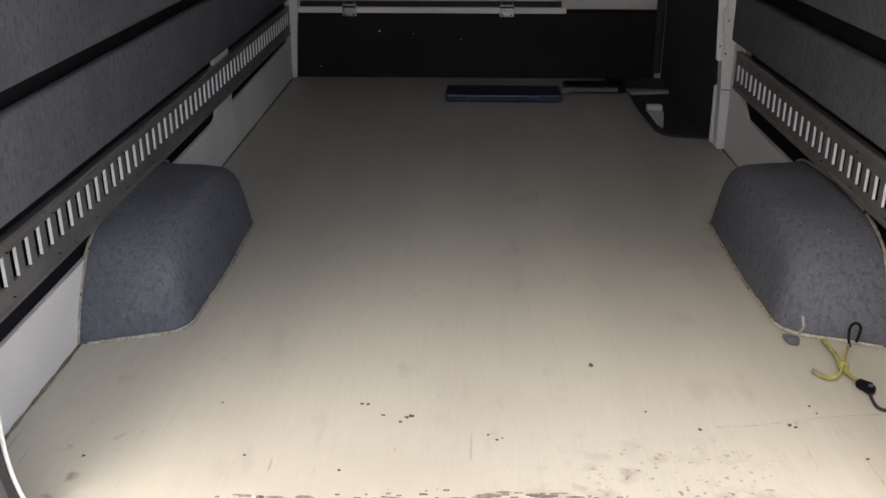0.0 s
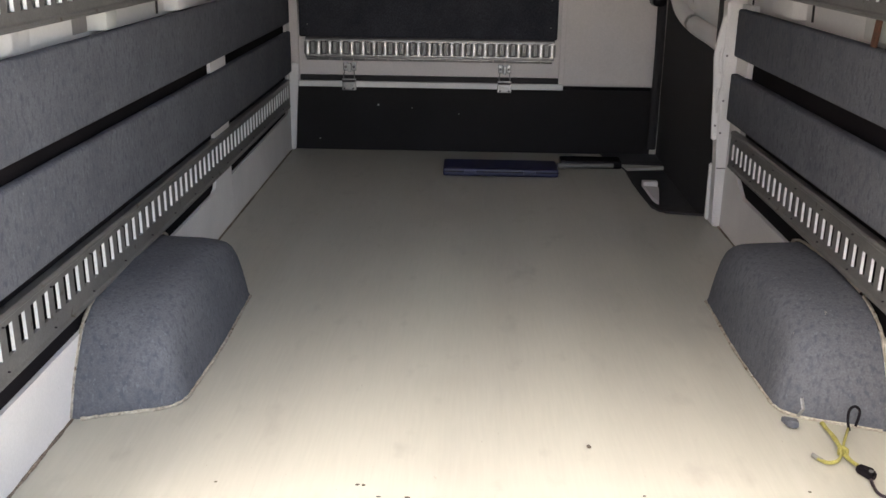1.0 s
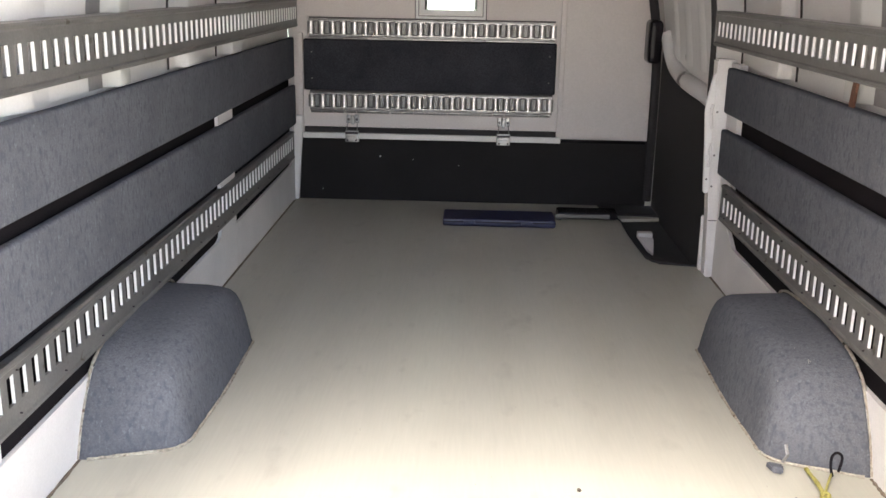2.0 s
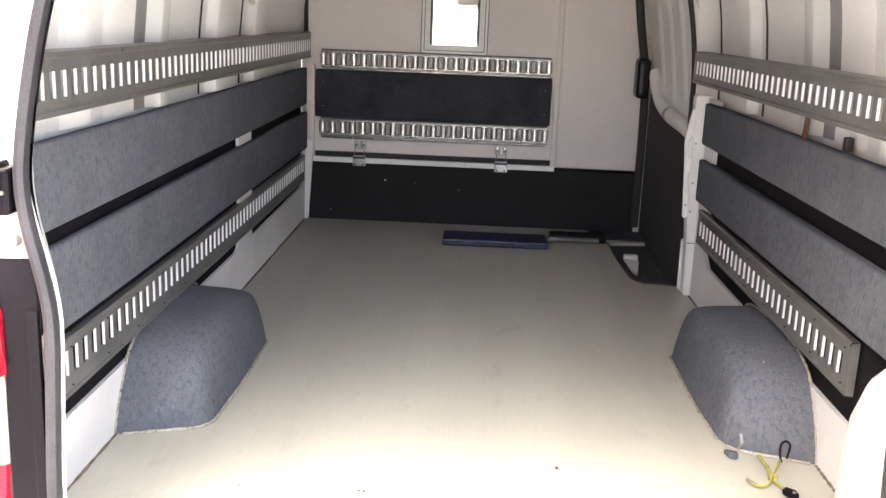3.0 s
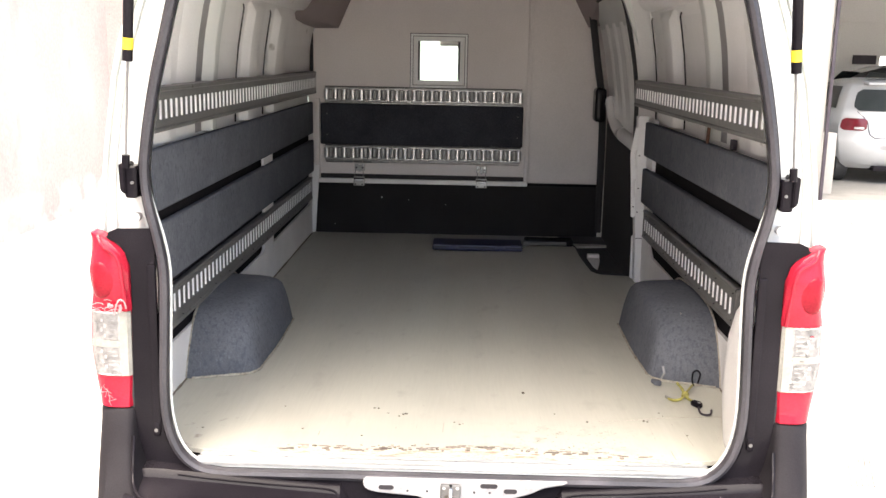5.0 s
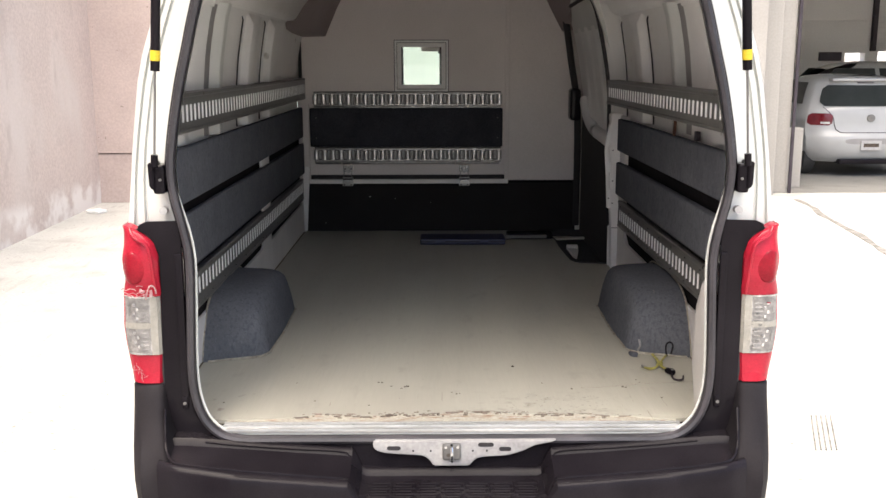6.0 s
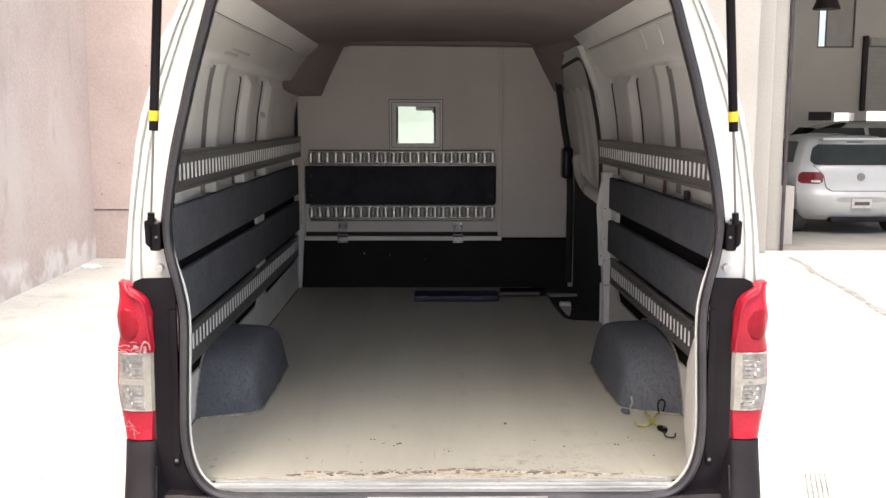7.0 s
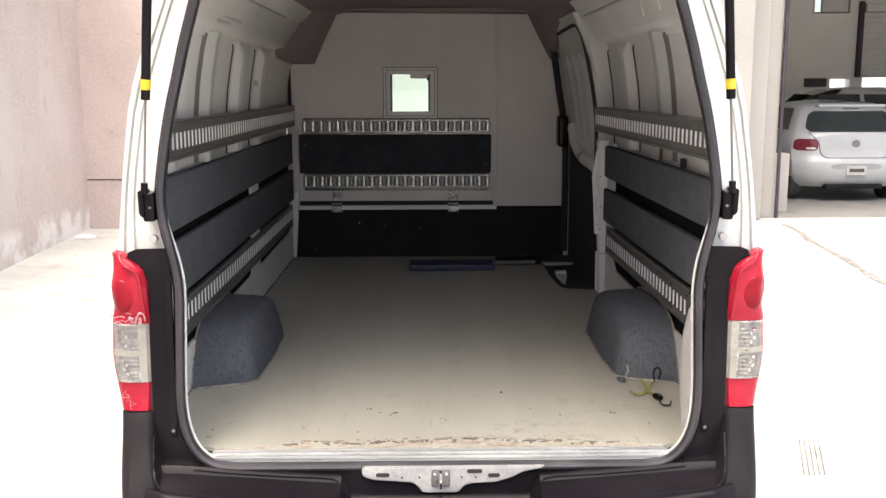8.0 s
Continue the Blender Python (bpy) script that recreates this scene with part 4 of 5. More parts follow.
sheets = [bm.faces.new(vf + [vw[0], vl[0]]), bm.faces.new([vl[0], vw[0]] + vw[1:] + [vl[1]]), bm.faces.new([vl[1], vw[5], vr, vl[2]])]
top = bmesh.ops.extrude_face_region(bm, geom=sheets)["geom"]
bmesh.ops.translate(bm, vec=(0, 0, 0.012), verts=[v for v in top if isinstance(v, bmesh.types.BMVert)])
floor = solid("floor", bm, FLOOR, "cream painted plywood load floor, worn at its rear edge", "floor", "structure")
part("worn_edge", box(-0.66, 0.66, -0.036, 0.09, FZ - 0.012, FZ - 0.0025, 0.001), WOODP, floor, "chipped and splintered plywood edge")
for i in range(150):      # dark delaminated bits along the worn edge
    x = -0.52 + 1.06 * i / 150 + random.uniform(-0.012, 0.012)
    _, fy = front[min(n, max(0, int((x + 0.872) / 1.744 * n)))]
    if random.random() < 0.85 - 0.8 * (abs(x) / 0.56) ** 2:
        L, wd = random.uniform(0.006, 0.034), random.uniform(0.0008, 0.0032)
        fy += random.uniform(-0.009, 0.005)
        part("splinter", prism([(x, fy - wd * 0.5), (x + L * 0.4, fy - wd), (x + L, fy - wd * 0.3), (x + L * 0.8, fy + wd * 0.4), (x + L * 0.3, fy + wd * 0.5)], "z", FZ - 0.006, FZ + random.uniform(0.0006, 0.0018)), WOOD if i % 7 else BARK, floor)
for i in range(36):
    x = random.gauss(0.05, 0.27)
    y = 0.03 * max(0, 1 - (x / 0.5) ** 2) + random.uniform(-0.02, 0.02)
    if abs(x) < 0.6:
        L = random.uniform(0.004, 0.014)
        part("splinter", box(x, x + L, y, y + random.uniform(0.001, 0.003), FZ - 0.004, FZ + random.uniform(0.0005, 0.002), 0.0), WOOD, floor)
sill = part("sill_strip", box(-0.662, 0.668, -0.082, -0.026, FZ - 0.016, FZ - 0.004, 0.003), ALU, van, "dented aluminium sill strip with screws")
part("strip_ridge", box(-0.662, 0.668, -0.062, -0.056, FZ - 0.006, FZ + 0.0005, 0.002), ALU, sill)
part("strip_ridge", box(-0.662, 0.668, -0.036, -0.030, FZ - 0.006, FZ - 0.001, 0.002), ALU, sill)
for i in range(9):
    part("screw", rod((-0.58 + i * 0.148, -0.047, FZ - 0.006), (-0.58 + i * 0.148, -0.047, FZ - 0.003), 0.0042, 10), ZINC, sill)

# step-well at the side door
w = tagged(new("step_well"), "dark step-well beside the sliding door with a white step", "step", "", "structure")
part("well_side", box(0.64, 0.66, 2.2, 2.92, 0.60, FZ - 0.013), GAPG, w)
part("well_floor", box(0.64, 0.86, 2.14, 2.96, 0.60, 0.633), TYRE, w, "dark floor of the step-well")
part("well_end", box(0.66, 0.86, 2.14, 2.165, 0.605, FZ - 0.013), BLACKM, w)
part("well_end", box(0.66, 0.86, 2.935, 2.96, 0.605, FZ - 0.013), BLACKM, w)
part("white_step", prism([(0.690, 2.62), (0.752, 2.60), (0.735, 2.50), (0.708, 2.36), (0.694, 2.42)], "z", 0.633, 0.646, 0.003), KICK, w, "scuffed white painted step")
part("step_riser", box(0.690, 0.752, 2.622, 2.66, 0.633, 0.660, 0.004), KICK, w)
part("floor_mat", prism([(0.60, 2.975), (0.868, 2.95), (0.868, 3.16), (0.58, 3.16)], "z", FZ, FZ + 0.008, 0.003), BLACKM, w, "dark rubber mat")
part("well_trim", sweep(smooth_path([(0.86, 2.165, FZ + 0.002), (0.71, 2.20, FZ + 0.002), (0.668, 2.27, FZ + 0.002), (0.652, 2.60, FZ + 0.002), (0.655, 2.80, FZ + 0.002), (0.64, 2.93, FZ + 0.002)]), 0.006, 6, squash=0.5), BLACKM, w, "black edge trim")


# ---- inner walls ----
def wall_z(z):
    return curve_at(INN, z)


def press(s, z0, z1, shape, mat, parent, name, label="", soft=0.03, steps=10):
    """A pressing that follows the wall's curve; shape lists (y, how far it stands proud)."""
    rows = []
    for i in range(steps + 1):
        f = i / steps
        z = z0 + (z1 - z0) * f
        x = wall_z(z)
        end = min(1.0, (1 - f) * (z1 - z0) / soft) if soft else 1.0
        rows.append([(s * (x + 0.002 - p * end), y, z) for y, p in shape])
    if not soft:
        rows.append([(s * (wall_z(z1) + 0.003), y, z1 + 0.001) for y, p in shape])
    return part(name, grid(rows), mat, parent, label, True)


for s, folds in ((-1, ((1.375, 1.45, 1.63), (1.89, 1.985, 2.22))), (1, ((1.425, 1.485, 1.65), (1.998, 2.04, 2.06)))):
    X = XL if s < 0 else XR
    wall = tagged(new("wall_left_inner" if s < 0 else "wall_right_inner"), "ribbed white inner side of the van body", "wall", "", "structure")
    for y0, y1, y2 in folds:
        if y0 < 1.99:
            press(s, 1.415, 1.885, [(y0 + 0.006, -0.004), (y0 + 0.010, 0.004), (y1, 0.005), (y1 + 0.006, 0.008), (y1 + 0.032, 0.033), (y1 + 0.045, 0.036), (y2 + 0.08, 0.022), (y2 + 0.19, -0.004)], INNER, wall, "rib")
        part("gap_line", sweep([(s * (wall_z(z) - 0.008), y0, z) for z in (1.415, 1.5, 1.6, 1.7, 1.8, 1.85)] + [(s * (wall_z(1.862) - 0.008), y0 - 0.03, 1.862)], 0.0032, 5), BLACKM, wall)
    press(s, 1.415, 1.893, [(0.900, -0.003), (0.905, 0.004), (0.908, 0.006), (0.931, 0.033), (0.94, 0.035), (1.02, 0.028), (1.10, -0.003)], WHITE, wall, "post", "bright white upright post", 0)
    # grey strip puts the shadow of the gap beside the post into colour
    press(s, 1.415, 1.885, [(0.80, -0.001), (0.803, 0.004), (0.898, 0.004), (0.902, -0.001)], CHANNEL, wall, "channel", "grey strip for the shadowed gap beside the post", 0)
    press(s, 1.415, 1.872, [(0.60, -0.003), (0.62, 0.004), (0.70, 0.008), (0.775, 0.010), (0.80, 0.010), (0.802, -0.003)], INNER, wall, "rib", "", 0)
    press(s, 1.872, 1.898, [(0.63, -0.003), (0.65, 0.012), (0.795, 0.018), (0.80, -0.003)], INNER, wall, "rib_cap", "", 0)
    press(s, 1.415, 1.87, [(0.36, -0.003), (0.40, 0.012), (0.47, 0.022), (0.50, 0.020), (0.52, -0.003)], INNER, wall, "rib")
    # long roof rail above the ribs with a shallow groove along it
    y1 = 2.95 if s < 0 else 2.14
    rows = []
    for y in (0.2, 0.23, y1 - 0.06, y1 - 0.02, y1):
        e = {0.2: 0.0, y1: -0.1, y1 - 0.02: 0.6}.get(y, 1.0)
        flare = 0.034 if s > 0 and y == y1 else 0.012 if s > 0 and y == y1 - 0.02 else 0.0
        e = 1.0 if flare else e
        rows.append([(s * (wall_z(z) + 0.003 - d * e - flare * (d > 0) * max(0.0, min(1.0, (2.07 - z) / 0.07))), y, z) for z, d in ((1.890, 0.0), (1.897, 0.014), (1.908, 0.026), (1.925, 0.032), (1.97, 0.034), (2.022, 0.034), (2.030, 0.026), (2.037, 0.025), (2.043, 0.032), (2.07, 0.032), (2.099, 0.028))])
    part("roof_rail", grid(rows), INNER, wall, smooth=True)
    # grey tube laid in the groove to draw its shade
    part("groove", sweep([(s * (wall_z(2.033) - 0.0225), y, 2.033) for y in (0.35, 1.0, 1.6, 2.2)], 0.0022, 5), GAPG, wall)
    # pressed stiffeners on the rail
    if s < 0:
        part("stiffener", box(-0.800, -0.783, 0.85, 1.07, 1.925, 1.937, 0.004), WHITE, wall)
        part("stiffener", box(-0.793, -0.775, 0.94, 1.26, 1.942, 1.952, 0.004), WHITE, wall)
        part("stiffener", sweep([(-0.786, 0.94, 1.95), (-0.776, 0.90, 1.965), (-0.762, 0.87, 1.99), (-0.757, 0.86, 2.0)], 0.005, 6), WHITE, wall, "", True)
        part("rail_hole", rod((-0.795, 2.55, 1.955), (-0.785, 2.55, 1.957), 0.012, 10), WHITE, wall)
    else:
        for y in (0.64, 0.90):
            part("stiffener", sweep([(wall_z(z) - 0.029, y + (2.03 - z) * 0.8, z) for z in (2.02, 2.0, 1.975, 1.955)], 0.007, 7, squash=0.5), INNER, wall, "", True)
    # black lining between the boards, white posts and kick panels below
    if s < 0:
        part("black_lining", box(-0.879, -0.873, 0.05, 1.85, 0.79, 1.24, 0.002), FELT, wall, "black lining behind the boards")
        part("black_lining", box(-0.879, -0.873, 2.0, 3.12, 0.79, 1.24, 0.002), FELT, wall)
        k = prism([(0.03, FZ), (1.83, FZ), (1.83, 1.41), (1.80, 1.41), (1.80, 0.86), (1.775, 0.822), (1.74, 0.812), (0.03, 0.806)], "x", -0.879, -0.862, 0.0)
        part("kick_panel", k, KICK, wall, "white painted kick panel")
        part("post_panel", box(-0.879, -0.862, 1.832, 2.0, FZ, 1.41, 0.003), KICK, wall, "white post behind the boards")
        part("kick_panel", prism([(2.002, FZ), (3.19, FZ), (3.19, 1.41), (3.10, 1.41), (3.10, 0.86), (3.07, 0.83), (2.002, 0.815)], "x", -0.879, -0.862), KICK, wall, "white painted kick panel")
    else:
        part("black_lining", box(0.871, 0.878, 0.06, 1.88, 0.79, 1.25, 0.002), FELT, wall, "black lining behind the boards")
        part("kick_panel", prism([(0.30, FZ), (2.03, FZ), (2.03, 1.42), (1.90, 1.42), (1.90, 0.91), (1.885, 0.87), (1.80, 0.82), (0.30, 0.815)], "x", 0.858, 0.878), KICK, wall, "white painted kick panel")
        rows = []
        for z, f, d in ((FZ, 0.27, 0.0), (0.75, 0.27, 0.01), (0.86, 0.265, 0.012), (0.94, 0.245, 0.012), (1.02, 0.20, 0.010), (1.07, 0.14, 0.006), (1.10, 0.08, 0.0), (1.115, 0.03, -0.02)):
            rows.append([(0.875, f + 0.02, z - 0.004), (0.838 - d, f + 0.012, z), (0.800 - d, max(0.004, f - 0.015), z), (0.772 - d, max(-0.002, f - 0.06), z), (0.752 - d * 0.6, max(-0.008, f - 0.14), z), (0.738, -0.01 if f > 0.12 else -0.03, z), (0.724, -0.050, z)])
        cover = part("corner_cover", grid(rows), KICK, wall, "rounded white corner panel beside the opening", True)
        part("hole", rod((0.757, 0.135, 0.80), (0.760, 0.136, 0.80), 0.009, 10), BLACKM, cover)
        part("hole", rod((0.757, 0.100, 0.83), (0.760, 0.101, 0.83), 0.006, 10), BLACKM, cover)


GRIME = material("grimy_joint", (0.10, 0.075, 0.055), (0.22, 0.18, 0.14), rough=0.9, scale=14, fine=160, fine_amt=0.4, bump=0.5)
for s, spans in ((-1, ((0.03, 0.53), (1.28, 3.12))), (1, ((0.31, 0.56), (1.32, 2.03)))):
    for y0, y1 in spans:
        bm = sweep([(s * (0.860 if s < 0 else 0.856), y0 + (y1 - y0) * k / 24, FZ + 0.001) for k in range(25)], 0.0042, 6, squash=0.7, wobble=0.45)
        solid("trim", bm, GRIME, "dark dirty joint at the foot of the kick panel", "joint", "structure")


# ---- slotted lashing rails ----
PITCH = 0.0508


def rail_mesh(length, height, s0, s1, first, slot_w=0.027, depth=0.022, lip=0.010):
    """Slotted rail in its own plane: u along it, v up, w outwards. Returns face mesh and backing mesh."""
    bm = bmesh.new()
    c = first
    marks = [0.0]
    while c < length - 0.012:
        if c > 0.012:
            marks += [c - slot_w / 2, c + slot_w / 2]
        c += PITCH
    marks.append(length)

    def quad(a, b, c_, d):
        bm.faces.new([bm.verts.new(p) for p in (a, b, c_, d)])
    # bent long edges
    prof = [(0.0, -depth), (0.0, -0.004), (0.004, 0.0), (lip, 0.0), (lip + 0.004, -0.004), (s0, -0.004)]
    top = [(height - v, w) for v, w in prof[:5]] + [(s1, -0.004)]
    for p in (prof, top):
        for (v0, w0), (v1, w1) in zip(p, p[1:]):
            quad((0, v0, w0), (length, v0, w0), (length, v1, w1), (0, v1, w1))
    for i in range(0, len(marks) - 1):
        a, b = marks[i], marks[i + 1]
        if i % 2 == 0:
            quad((a, s0, -0.004), (b, s0, -0.004), (b, s1, -0.004), (a, s1, -0.004))
        else:
            d = -0.012
            r = 0.003
            quad((a, s0, -0.004), (a, s1, -0.004), (a, s1, d), (a, s0, d))
            quad((b, s0, -0.004), (b, s1, -0.004), (b, s1, d), (b, s0, d))
            quad((a, s0, -0.004), (b, s0, -0.004), (b, s0, d), (a, s0, d))
            quad((a, s1, -0.004), (b, s1, -0.004), (b, s1, d), (a, s1, d))
    for e in (0.0, length):
        quad((e, 0, -depth), (e, 0.004, -0.002), (e, height - 0.004, -0.002), (e, height, -depth))
    bmesh.ops.remove_doubles(bm, verts=bm.verts[:], dist=0.0003)
    return bm


def rail(m, length, height, s0, s1, first, face, slot, label, rivets, deep=0.022):
    """A lashing rail at the pose m (u, v, w axes): plate, white lit slot flanges and rivets."""
    at = m.translation
    t = thing("lashing_rail", at, label, "cargo rail", "slotted lashing rails")
    bm = rail_mesh(length, height, s0, s1, first, depth=deep)
    bm.transform(m)
    part("rail_plate", bm, face, t)
    c, k = first, 0
    # far edge of each slot in white: the light on it is put into colour
    shape = bpy.data.meshes.new("lit_flange")
    pts = [(u, v, w) for v in (s0, s1) for u, w in ((0.0131, -0.0045), (0.0120, -0.0105), (0.0134, -0.0105))]
    shape.from_pydata(pts, [], [(0, 1, 4, 3), (0, 2, 1), (3, 4, 5), (1, 2, 5, 4)])
    shape.materials.append(slot)
    while c < length - 0.012:
        if c > 0.012:
            lv = place(new("lit_flange", shape), t)
            lv.matrix_basis = m @ Matrix.Translation((c, 0, 0))
        c += PITCH
    u = first + PITCH * 0.5 if deep < 0.05 else length
    while u < length - 0.02:
        for v in (0.004 + lipv, height - 0.004 - lipv):
            bm = rod((u, v, -0.004), (u, v, 0.0005), 0.0019, 6)
            bm.transform(m)
            part("rivet", bm, STEELD if rivets else CHROME, t)
        u += PITCH * (4 if rivets else 6)
    return t


lipv = 0.018
LEFT = Matrix(((0, 0, 1, XL), (1, 0, 0, 0.0), (0, 1, 0, 0), (0, 0, 0, 1)))
RIGHT = Matrix(((0, 0, -1, XR), (1, 0, 0, 0.0), (0, 1, 0, 0), (0, 0, 0, 1)))


def at_wall(base, y, z):
    m = base.copy()
    m[1][3], m[2][3] = y, z
    return m


def inward(base, x):
    m = base.copy()
    m[0][3] = x
    return m


rail(at_wall(LEFT, 0.055, 0.856), 3.04, 0.130, 0.047, 0.105, 0.259 - 5 * PITCH, RAIL, SLOTW, "grey slotted steel lashing rail low on the wall", True)
rail(at_wall(inward(LEFT, -0.822), 0.075, 1.462), 3.01, 0.123, 0.034, 0.087, 0.187 - 4 * PITCH, RAIL, SLOTW, "grey slotted steel lashing rail above the boards", True, 0.06)
rail(at_wall(RIGHT, 0.425, 0.886), 1.52, 0.128, 0.033, 0.088, 0.261 - 5 * PITCH, RAIL, SLOTW, "grey slotted steel lashing rail low on the wall, ending short", True)
rail(at_wall(inward(RIGHT, 0.776), 0.075, 1.479), 1.905, 0.114, 0.033, 0.079, 0.2835 - 7 * PITCH, RAIL, SLOTW, "grey slotted steel lashing rail above the boards", True, 0.06)
for y in (0.25, 0.93, 1.60):
    solid("rail_bracket", box(0.825, 0.888, y, y + 0.04, 1.50, 1.56, 0.003), RAIL, "grey steel bracket holding the lashing rail off the wall", "bracket", "", "rail brackets")

RUST = material("rusty_steel", (0.16, 0.075, 0.045), (0.10, 0.045, 0.03), rough=0.85, metal=0.2, scale=20, fine=150, fine_amt=0.3, bump=0.4)
solid("rail_bracket", prism([(0.908, 1.405), (0.938, 1.405), (0.922, 1.482), (0.895, 1.482)], "x", 0.846, 0.852, 0.002), RUST, "rust-brown steel bracket between the rail and the board", "bracket", "", "rail brackets")
solid("rail_bracket", box(0.862, 0.880, 0.665, 0.690, 1.406, 1.440, 0.004), STEELD, "small dark steel bracket above the carpeted board", "bracket", "", "rail brackets")


# ---- carpeted boards on the walls ----
def board(x0, x1, y0, y1, z0, z1, mat, label, group):
    bm = box(x0, x1, y0, y1, z0, z1, 0.009, 3)
    return tagged(part("padded_board", bm, mat, None, "", True), label, "wall board", group)


board(-0.873, XL + 0.002, 0.09, 3.125, 1.233, 1.412, CARPET, "long grey-blue carpeted board on the wall", "carpeted wall boards")
board(-0.873, XL + 0.002, 0.09, 3.140, 1.012, 1.196, CARPET, "long grey-blue carpeted board below another on the wall", "carpeted wall boards")
board(XR - 0.002, 0.871, 0.09, 2.005, 1.252, 1.406, CARPET, "grey-blue carpeted board fixed along the wall", "carpeted wall boards")
board(XR - 0.002, 0.871, 0.09, 2.015, 1.036, 1.195, CARPET, "grey-blue carpeted board below another on the wall", "carpeted wall boards")


# ---- wheel-arch covers ----
def arch(s, dy, dz, wall_x, label):
    t = thing("wheel_arch_cover", (s * 0.75, 0.9 + dy, FZ), label, "wheel arch", "wheel arch covers")
    H = [(0.535, 0.0), (0.56, 0.055), (0.60, 0.115), (0.645, 0.165), (0.70, 0.192), (0.79, 0.208), (0.95, 0.212), (1.10, 0.204), (1.19, 0.196), (1.245, 0.178), (1.262, 0.160), (1.272, 0.0)]
    XI = [(0.535, 0.845), (0.56, 0.78), (0.585, 0.70), (0.61, 0.664), (0.64, 0.648), (0.9, 0.638), (1.27, 0.645)]
    ys = [0.535, 0.55, 0.565, 0.585, 0.61, 0.64, 0.67, 0.71, 0.77, 0.85, 0.95, 1.05, 1.14, 1.20, 1.24, 1.258, 1.268, 1.272]
    rows, rim_low, rim_wall = [], [], []
    for y in ys:
        h, xi = curve_at(H, y) * (1 + dz), curve_at(XI, y)
        wdt = wall_x - xi
        prof = [(0.0, 0.0), (0.035, 0.25), (0.075, 0.50), (0.125, 0.74), (0.17, 0.865), (0.24, 0.935), (0.36, 0.975), (0.54, 0.993), (0.76, 1.0), (1.0, 1.015)]
        rows.append([(s * (xi + wdt * a + 0.002 * noise.noise((y * 7, a * 3, s))), y + dy, FZ + h * b + 0.002 * noise.noise((a * 5, y * 9, 3 + s)) * (b > 0)) for a, b in prof])
        rim_low.append((s * (xi - 0.003), y + dy - (0.006 if y < 0.62 else 0), FZ + 0.004))
        rim_wall.append((s * wall_x, y + dy - (0.008 if y < 0.7 else 0), FZ + h * 1.015 + 0.005))
    part("carpet_cover", grid(rows), CARPET, t, "grey-blue carpet, fraying at the edges", True)
    part("edge_sealant", sweep(smooth_path(rim_low[:-2], 4), 0.0038, 6, squash=0.8, wobble=0.3), SEALANT, t, "dirty cream sealant bead", True)
    part("wall_sealant", sweep(smooth_path(rim_wall[:-2], 4), 0.0040, 6, wobble=0.2), SEALANT, t, "dirty cream sealant bead", True)
    if s > 0:
        for i in range(30):
            y = random.uniform(0.66, 1.12)
            z = 0.13 + random.random() * 0.075
            x = 0.655 + 0.10 * max(0, (z - 0.12) / 0.08) + random.uniform(-0.004, 0.006)
            a = Vector((x - 0.008, y + dy, FZ + z))
            part("frayed_tuft", sweep([a, a + Vector((-0.006, random.uniform(-0.008, 0.008), 0.006)), a + Vector((-0.003, random.uniform(-0.015, 0.015), random.uniform(-0.01, 0.010)))], 0.0006, 4), SEALANT, t)
        part("torn_flap", prism([(0.640, 0.60), (0.672, 0.585), (0.668, 0.565), (0.648, 0.572)], "z", FZ + 0.002, FZ + 0.018, 0.003), CARPET, t, "torn carpet flap")
        part("foil_scrap", sweep([(0.672, 0.59, FZ + 0.02), (0.680, 0.585, FZ + 0.04), (0.676, 0.592, FZ + 0.062)], 0.004, 5, squash=0.3), ZINC, t)
    return t


arch(-1, 0.0, 0.0, 0.862, "carpeted wheel-arch cover standing on the load floor")
arch(1, 0.035, 0.04, 0.858, "scuffed carpeted wheel-arch cover with a torn corner")


# ---- right-hand pillar and sliding door ----
pil = tagged(new("door_pillar"), "white door pillar with notches and holes", "pillar", "", "structure")
part("pillar_face", prism([(0.834, FZ), (0.878, FZ), (0.878, 1.43), (0.812, 1.43), (0.816, 1.33), (0.820, 1.05), (0.822, 0.95), (0.828, 0.86)], "y", 2.036, 2.10, 0.005), KICK, pil)
part("pillar_flange", prism([(0.806, 0.958), (0.832, 0.962), (0.832, 1.39), (0.808, 1.38), (0.791, 1.285), (0.788, 1.245), (0.797, 1.13), (0.801, 1.05)], "y", 2.050, 2.072, 0.004), INNER, pil, "bent outer flange of the pillar")
part("pillar_flange", prism([(0.826, FZ + 0.004), (0.86, FZ + 0.004), (0.86, 0.862), (0.824, 0.862)], "y", 2.104, 2.128, 0.004), INNER, pil, "lower outer flange of the pillar")
part("joint_line", box(0.829, 0.877, 2.0345, 2.037, 0.861, 0.8645), GAPG, pil)
GX = [(1.2, 0.822), (1.5, 0.820), (1.63, 0.807), (1.745, 0.786), (1.87, 0.758), (1.945, 0.737), (1.985, 0.718)]
rows = [[(wall_z(z) + 0.002, 2.006, z), (wall_z(z) - 0.008, 2.01, z), (wall_z(z) - 0.012, 2.05, z), (curve_at(GX, z) + 0.016, 2.115, z), (curve_at(GX, z) + 0.006, 2.14, z), (curve_at(GX, z) + 0.008, 2.165, z)] for z in (1.40, 1.5, 1.6, 1.7, 1.8, 1.87, 1.90, 1.95)]
part("upper_pillar", grid(rows), INNER, pil, smooth=True)
for x, y, z in ((0.825, 2.036, 1.25), (0.828, 2.036, 1.098), (0.829, 2.036, 0.987), (0.812, 2.05, 1.01), (0.806, 2.05, 1.26)):
    part("hole", rod((x, y - 0.0015, z), (x, y + 0.002, z), 0.0038, 8), GAPG, pil)
